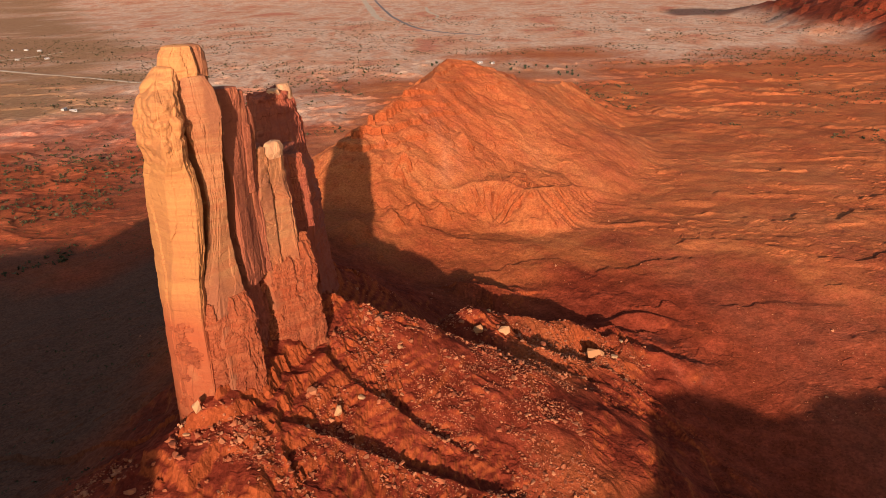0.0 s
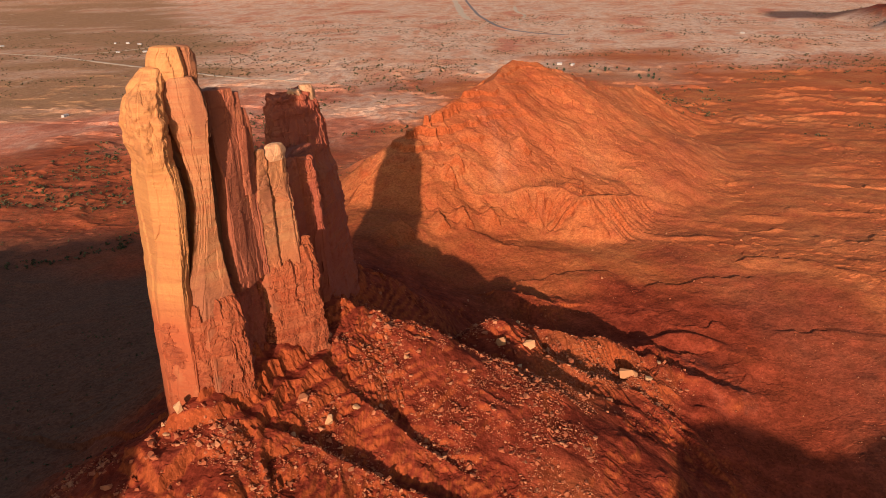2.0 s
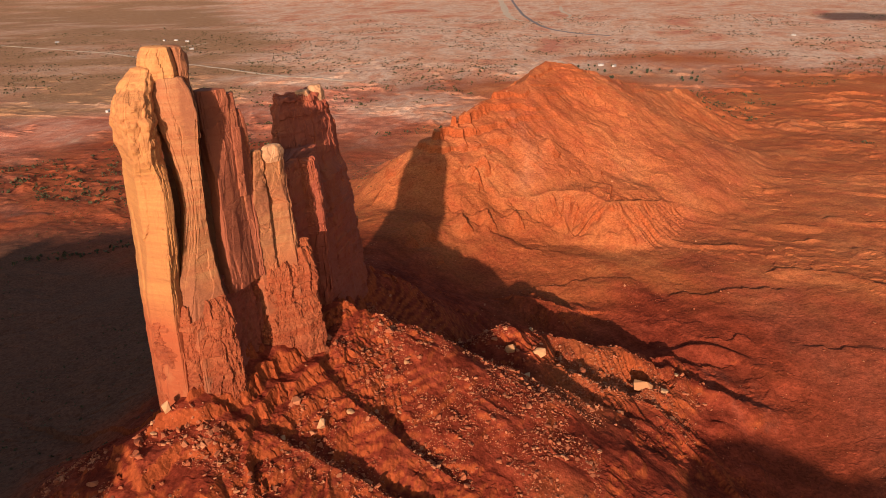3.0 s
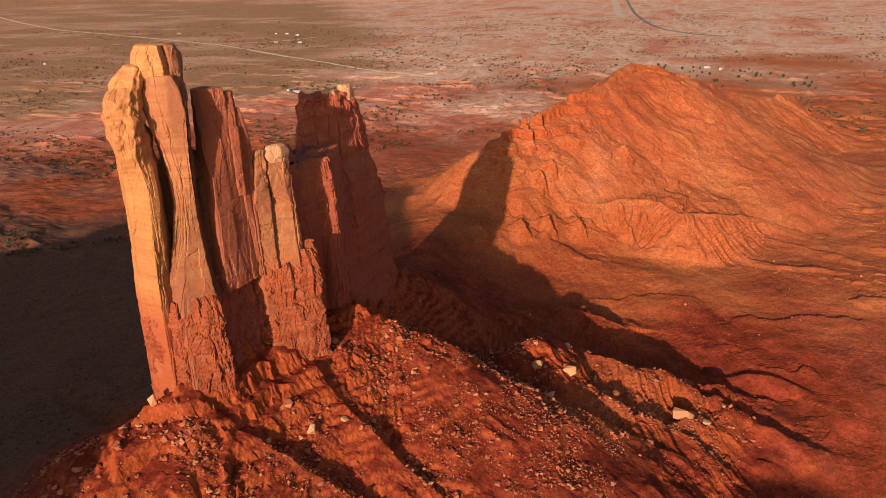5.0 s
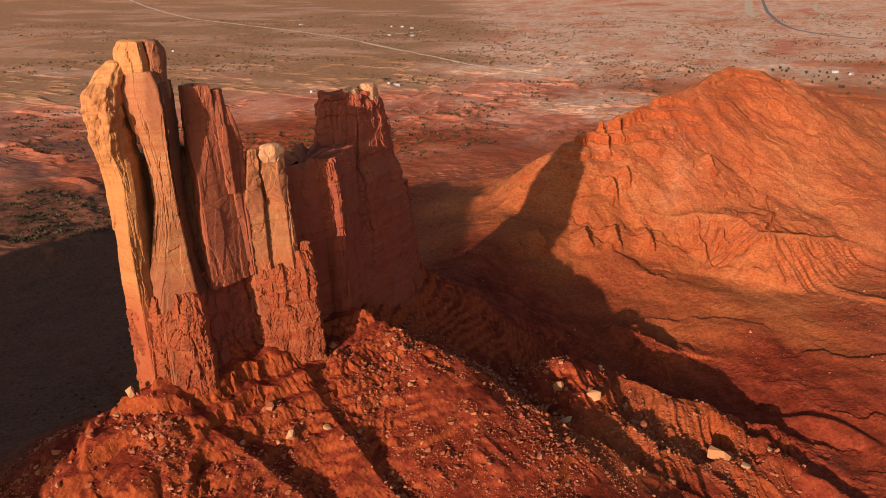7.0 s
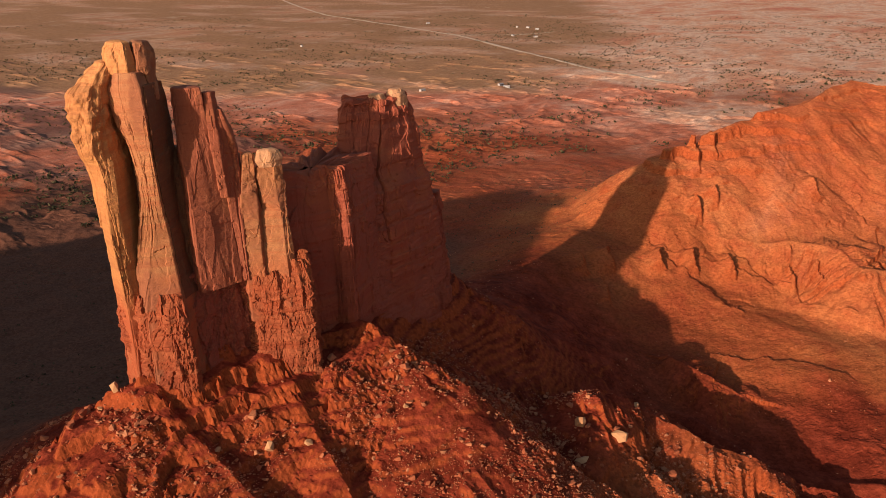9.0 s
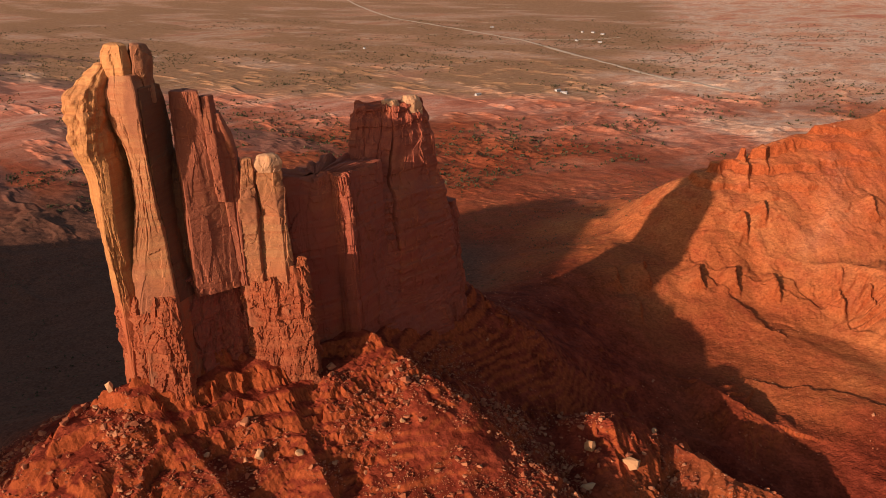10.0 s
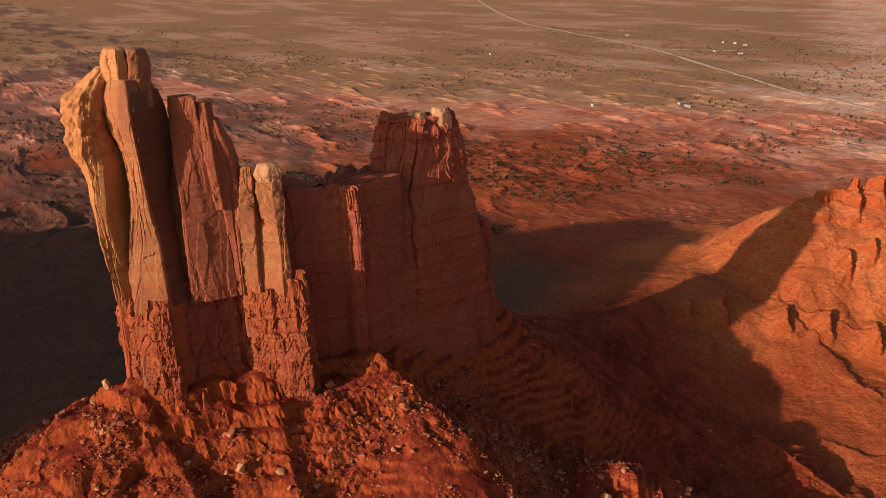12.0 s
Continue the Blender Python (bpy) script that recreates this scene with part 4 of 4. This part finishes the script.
for k, (x, y, size, st) in enumerate([(70.5, 317.6, 9.0, (1, 0.9, 0.8)), (80.5, 320.5, 4.2, (1, 1, 0.9)), (87.5, 335.5, 3.4, (1, 0.8, 0.6)), (11.8, 293.4, 5.6, (0.9, 0.8, 1.1)),
                                      (23.6, 301.6, 6.4, (1, 0.8, 0.9)), (19.4, 282, 5.0, (1.1, 0.8, 0.7)), (18.2, 326.8, 3.4, (1, 0.8, 0.8)), (12.9, 328, 2.8, (1, 1, 1)),
                                      (-37, 195.2, 4.0, (0.7, 0.8, 1.3)), (-30.5, 204.6, 2.6, (1, 1, 1)), (-44, 183, 2.6, (1, 0.8, 0.8)), (-19.7, 235.5, 2.6, (1, 1, 1.1))]):
    boulder(x, y, size, k, PALE, "large pale tan sandstone boulder fallen on the red slope", st, 47 * k, 8)
for x, y, size, st, ln in ((-70.5, 169.5, 4.6, (0.55, 0.45, 1.5), 6), (-75, 169, 2.6, (0.8, 0.8, 1), 10), (-73, 165.5, 2.0, (1, 0.8, 0.7), 0)):
    boulder(x, y, size, int(abs(x)), PALE, "tan block leaning at the foot of the pillars", st, 20, ln)
for k in range(320):
    kind = rng.random()
    if kind < 0.42:
        a = rng.random()
        x, y = -5 + 85 * a + rng.normal(0, 9), 290 + 26 * a + rng.normal(0, 9)
    elif kind < 0.8:
        x, y = rng.uniform(-56, 32), rng.uniform(160, 262)
    else:
        x, y = rng.uniform(-95, -40), rng.uniform(138, 172)
    if -80 < x < -46 and 172 < y < 303:
        continue
    size = min(3.6, 0.9 + 0.6 * rng.pareto(2.2))
    boulder(x, y, size, k, STONE, "rough red sandstone boulder lying on the talus", (1, rng.uniform(0.7, 1), rng.uniform(0.7, 1.1)), rng.uniform(0, 360), rng.uniform(-15, 15))


def scatter(name, places, sizes, shapes, mat, label, category, sink=0.2, flat=(0.6, 1.1)):
    """Many small pieces as one mesh."""
    cos, tris, at = [], [], 0
    z = on_ground(places[:, 0], places[:, 1])
    for (px, py), pz, sz in zip(places, z, sizes):
        v, f = shapes[rng.integers(len(shapes))]
        a = rng.uniform(0, 6.283)
        c, s_ = math.cos(a) * sz, math.sin(a) * sz
        h = sz * rng.uniform(*flat)
        cos.append(np.stack([px + v[:, 0] * c - v[:, 1] * s_, py + v[:, 0] * s_ + v[:, 1] * c, pz + (v[:, 2] + 0.5 - sink) * h], 1))
        tris.append(f + at)
        at += len(v)
    me = grid_mesh(name, np.vstack(cos), np.vstack(tris), mat, smooth=False)
    return tagged(new(name, me), label, category, kind="stuff")


def raw(bm):
    bm.verts.index_update()
    v = np.array([tuple(q.co) for q in bm.verts])
    f = np.array([[q.index for q in p.verts] for p in bm.faces])
    return v, f


PEBBLES = [raw(stone_shape(80 + n, 8, 0.8)) for n in range(8)]
n = 23000
part_a = np.stack([rng.uniform(-62, 50, n), rng.uniform(140, 290, n)], 1)
a = rng.random(7000)
part_b = np.stack([-8 + 100 * a + rng.normal(0, 13, 7000), 288 + 34 * a + rng.normal(0, 14, 7000)], 1)
part_c = np.stack([rng.uniform(-110, -50, 2500), rng.uniform(130, 172, 2500)], 1)
places = np.vstack([part_a, part_b, part_c])
clump = vnoise(places[:, 0] / 14, places[:, 1] / 14, None, 301) + 0.6 * vnoise(places[:, 0] / 4, places[:, 1] / 4, None, 302)
places = places[(clump > -0.15) & ~((places[:, 0] < -46) & (places[:, 0] > -80) & (places[:, 1] > 174))]
scatter("rubble", places, np.minimum(2.3, 0.35 + 0.36 * rng.pareto(2.3, len(places))), PEBBLES, STONE, "loose broken red and tan stones strewn over the talus", "rubble")
n = 9000
places = np.stack([rng.uniform(-160, 420, n), rng.uniform(300, 760, n)], 1)
clump = vnoise(places[:, 0] / 40, places[:, 1] / 40, None, 303) + 0.6 * vnoise(places[:, 0] / 9, places[:, 1] / 9, None, 304)
places = places[clump > 0.1]
scatter("slope_stones", places, np.minimum(2.2, 0.5 + 0.3 * rng.pareto(2.5, len(places))), PEBBLES, STONE, "scattered stones and blocks on the red slickrock apron", "rubble")

# ---- shrubs of the plain ----
m, nt, b = material("dry_scrub", 0.95)
geo = nt.nodes.new("ShaderNodeNewGeometry")
nt.links.new(ramp(nt, geo.outputs["Random Per Island"], (0.0, (0.035, 0.032, 0.014)), (0.6, (0.07, 0.06, 0.025)), (1.0, (0.12, 0.09, 0.045))), b.inputs["Base Color"])
SCRUB = m


def tuft(seed):
    """A shrub: a few ragged leaf clumps leaning outwards."""
    r = np.random.default_rng(seed)
    vs, fs = [], []
    for q in range(3):
        a, o = r.uniform(0, 6.28), r.uniform(0.05, 0.3)
        c = np.array([math.cos(a) * o, math.sin(a) * o, r.uniform(-0.25, 0.15)])
        p = r.normal(size=(6, 3))
        p = c + p / np.linalg.norm(p, axis=1)[:, None] * r.uniform(0.2, 0.32)
        base = len(vs) * 6
        vs.append(p)
        for t in ((0, 1, 2), (3, 4, 5), (0, 3, 4), (1, 4, 5), (2, 5, 0), (1, 3, 2)):
            fs.append([base + w for w in t])
    return np.vstack(vs), np.array(fs)


TUFTS = [tuft(n) for n in range(6)]
n = 48000
rr, aa = 520 + 2100 * rng.random(n) ** 1.25, radians(90) + rng.uniform(-0.75, 1.6, n)
places = np.stack([rr * np.cos(aa), rr * np.sin(aa)], 1)
clump = vnoise(places[:, 0] / 180, places[:, 1] / 120, None, 311) + 0.7 * vnoise(places[:, 0] / 45, places[:, 1] / 30, None, 312)
hillside = np.exp(-(np.hypot((places[:, 0] - 80) / 1.1, places[:, 1] - 560) / 330) ** 4)
places = places[(clump > 0.12) & (hillside < 0.4)]
scatter("desert_shrubs", places, rng.uniform(2.2, 4.2, len(places)) + 4.0 * rng.random(len(places)) ** 3, TUFTS, SCRUB, "dark scattered desert scrub dotting the plain", "shrubs", flat=(0.6, 0.9))
n = 11000
places = np.stack([rng.uniform(-900, -100, n), rng.uniform(120, 700, n)], 1)
clump = vnoise(places[:, 0] / 60, places[:, 1] / 60, None, 313) + 0.6 * vnoise(places[:, 0] / 15, places[:, 1] / 15, None, 314)
scatter("slope_scrub", places[clump > 0.05], rng.uniform(0.8, 2.0, int((clump > 0.05).sum())), TUFTS, SCRUB, "low dark scrub on the shaded slope", "shrubs", flat=(0.6, 0.9))

# ---- roads ----
def strip(name, pts, width, lift, mat, label, wobble=0.0):
    p = np.array(pts, float)
    seg = np.hypot(*(p[1:] - p[:-1]).T)
    s = np.concatenate([[0], np.cumsum(seg)])
    t = np.arange(0, s[-1], 12.0)
    x, y = np.interp(t, s, p[:, 0]), np.interp(t, s, p[:, 1])
    k = np.ones(9) / 9
    x, y = (np.convolve(np.pad(a, 4, mode="edge"), k, "valid") for a in (x, y))
    dx, dy = np.gradient(x), np.gradient(y)
    ln = np.hypot(dx, dy)
    wd = width * (1 + wobble * vnoise(t / 60, t * 0, None, 321))
    rows = []
    for off, up in ((-0.62, -0.8), (-0.5, 1.0), (0.0, 1.06), (0.5, 1.0), (0.62, -0.8)):
        ex, ey = x - dy / ln * wd * off, y + dx / ln * wd * off
        rows.append(np.stack([ex, ey, on_ground(ex, ey) + lift * up], 1))
    v = np.stack(rows, 1)
    m_, n_ = v.shape[:2]
    vid = np.arange(m_ * n_).reshape(m_, n_)
    q = np.stack([vid[:-1, :-1], vid[:-1, 1:], vid[1:, 1:], vid[1:, :-1]], -1).reshape(-1, 4)
    return tagged(new(name, grid_mesh(name, v.reshape(-1, 3), q, mat)), label, "road", kind="structure")


def plain_material(name, a, b_, scale, rough=0.9):
    m, nt, b = material(name, rough)
    nt.links.new(ramp(nt, noise_tex(nt, coords(nt), scale, 6, 0.65), (0.3, a), (0.7, b_)), b.inputs["Base Color"])
    return m


TAR = plain_material("worn_asphalt", (0.17, 0.125, 0.11), (0.24, 0.18, 0.16), 0.3)
DUST = plain_material("pale_dust", (0.50, 0.33, 0.21), (0.62, 0.44, 0.30), 0.1)
strip("road", [(-560, 4700), (-356, 3846), (-250, 3100), (-195, 2721), (-132, 2366), (-95, 2200), (-55, 2090), (20, 1985), (110, 1925)], 9, 0.7, TAR, "grey two-lane highway crossing the plain")
strip("dirt_road", [(-640, 4700), (-410, 3846), (-300, 3100), (-250, 2721), (-196, 2440), (-150, 2360)], 20, 0.3, DUST, "pale dusty track beside the highway", 0.4)
strip("dirt_road", [(-75, 3100), (-60, 2800), (-20, 2600), (-30, 2480)], 12, 0.3, DUST, "pale dirt turnout near the highway", 0.4)
strip("dirt_road", [(-4000, 3150), (-3244, 2698), (-1886, 1883), (-1500, 1745), (-1060, 1583), (-749, 1395), (-545, 1280), (-430, 1215), (-330, 1190)], 9, 0.3, DUST, "pale graded dirt road across the olive plain", 0.3)
strip("dirt_road", [(-1060, 1583), (-1010, 1640), (-930, 1700), (-900, 1800)], 6, 0.25, DUST, "narrow dirt drive branching to a homestead", 0.3)

# ---- homesteads ----
WALL = plain_material("pale_siding", (0.36, 0.31, 0.26), (0.48, 0.43, 0.37), 0.8)
ROOF = plain_material("tin_roof", (0.30, 0.24, 0.22), (0.45, 0.38, 0.34), 0.5, 0.6)
GLASS = plain_material("dark_pane", (0.03, 0.03, 0.035), (0.05, 0.05, 0.055), 1.0, 0.2)


def box(bm, x0, y0, z0, x1, y1, z1):
    r = bmesh.ops.create_cube(bm, size=1.0)
    bmesh.ops.scale(bm, vec=(x1 - x0, y1 - y0, z1 - z0), verts=r["verts"])
    bmesh.ops.translate(bm, vec=((x0 + x1) / 2, (y0 + y1) / 2, (z0 + z1) / 2), verts=r["verts"])


def part(name, bm, mat, parent, label=""):
    me = bpy.data.meshes.new(name)
    bm.to_mesh(me)
    bm.free()
    me.materials.append(mat)
    return under(name, me, parent, label)


def house():
    home = tagged(new("house"), "small white one-storey house on the open plain", "house", "homesteads on the plain")
    bm = bmesh.new()
    box(bm, -4.6, -2.2, -0.6, 4.6, 2.2, 2.6)
    part("wall", bm, WALL, home)
    bm = bmesh.new()
    v = [bm.verts.new(c) for c in ((-5, -2.6, 2.6), (5, -2.6, 2.6), (5, 2.6, 2.6), (-5, 2.6, 2.6), (-5, 0, 3.7), (5, 0, 3.7))]
    for f in ((0, 1, 5, 4), (2, 3, 4, 5), (0, 4, 3), (1, 2, 5), (3, 2, 1, 0)):
        bm.faces.new([v[q] for q in f])
    part("roof", bm, ROOF, home, "dull metal roof")
    for wx_ in (-2.8, 2.6):
        bm = bmesh.new()
        box(bm, wx_ - 0.7, -2.26, 1.0, wx_ + 0.7, -2.15, 2.0)
        part("window", bm, GLASS, home)
    bm = bmesh.new()
    box(bm, -0.5, -2.26, 0, 0.5, -2.15, 2.0)
    part("door", bm, ROOF, home)
    return home


first = house()
SITES = [(63, 1384), (86, 1372), (505, 1890), (-515, 1007), (-530, 1012), (-943, 1649), (-880, 1655), (-1063, 1847), (-1030, 1850), (-1352, 1806), (-1215, 1205), (-986, 1828), (-598, 910)]
for k, (hx, hy) in enumerate(SITES):
    m4 = pose(hx, hy, float(on_ground(hx, hy)) + 0.3, 0, 0, (k * 67) % 180)
    if k == 0:
        first.matrix_world = m4
    else:
        copy_thing(first, m4)

# ---- junipers by the nearest homestead ----
BARK = plain_material("grey_bark", (0.12, 0.08, 0.055), (0.2, 0.14, 0.1), 3.0)
m, nt, b = material("juniper_needles", 0.9)
geo = nt.nodes.new("ShaderNodeNewGeometry")
nt.links.new(ramp(nt, geo.outputs["Random Per Island"], (0.0, (0.032, 0.038, 0.02)), (1.0, (0.075, 0.078, 0.042))), b.inputs["Base Color"])
NEEDLES = m


def juniper(seed):
    r = np.random.default_rng(seed)
    tree = tagged(new("tree"), "dark green juniper tree standing on the plain", "tree", "junipers on the plain")
    bm = bmesh.new()
    bmesh.ops.create_cone(bm, cap_ends=True, segments=7, radius1=0.35, radius2=0.15, depth=2.4, matrix=Matrix.Translation((0, 0, 0.9)))
    for q in range(4):
        a = q * 1.6 + r.uniform(0, 0.6)
        limb = Matrix.Translation((0.5 * math.cos(a), 0.5 * math.sin(a), 1.9)) @ pose(0, 0, 0, 0, 45, math.degrees(a))
        bmesh.ops.create_cone(bm, cap_ends=True, segments=5, radius1=0.14, radius2=0.05, depth=1.5, matrix=limb)
    part("trunk", bm, BARK, tree)
    vs, fs = [], []
    for q in range(170):
        p = r.normal(size=3)
        p = p / np.linalg.norm(p) * r.uniform(0.55, 1.0) * (1 + 0.25 * math.sin(3 * p[0] + seed))
        c = np.array([p[0] * 1.7, p[1] * 1.7, 2.7 + p[2] * 1.5])
        tri = c + r.normal(0, 0.32, (4, 3))
        o = len(vs) * 4
        vs.append(tri)
        fs += [[o, o + 1, o + 2], [o, o + 2, o + 3], [o + 1, o + 3, o + 2]]
    under("crown", grid_mesh("crown", np.vstack(vs), np.array(fs), NEEDLES, smooth=False), tree)
    return tree


KINDS = [juniper(1), juniper(2), juniper(3)]
for k in range(44):
    tx, ty = rng.uniform(-30, 220), rng.uniform(1170, 1390)
    sc = rng.uniform(0.8, 1.5)
    m4 = pose(tx, ty, float(on_ground(tx, ty)) - 0.2, 0, 0, rng.uniform(0, 360))
    if k < 3:
        KINDS[k].matrix_world = m4
        KINDS[k].scale = (sc, sc, sc)
    else:
        copy_thing(KINDS[k % 3], m4)
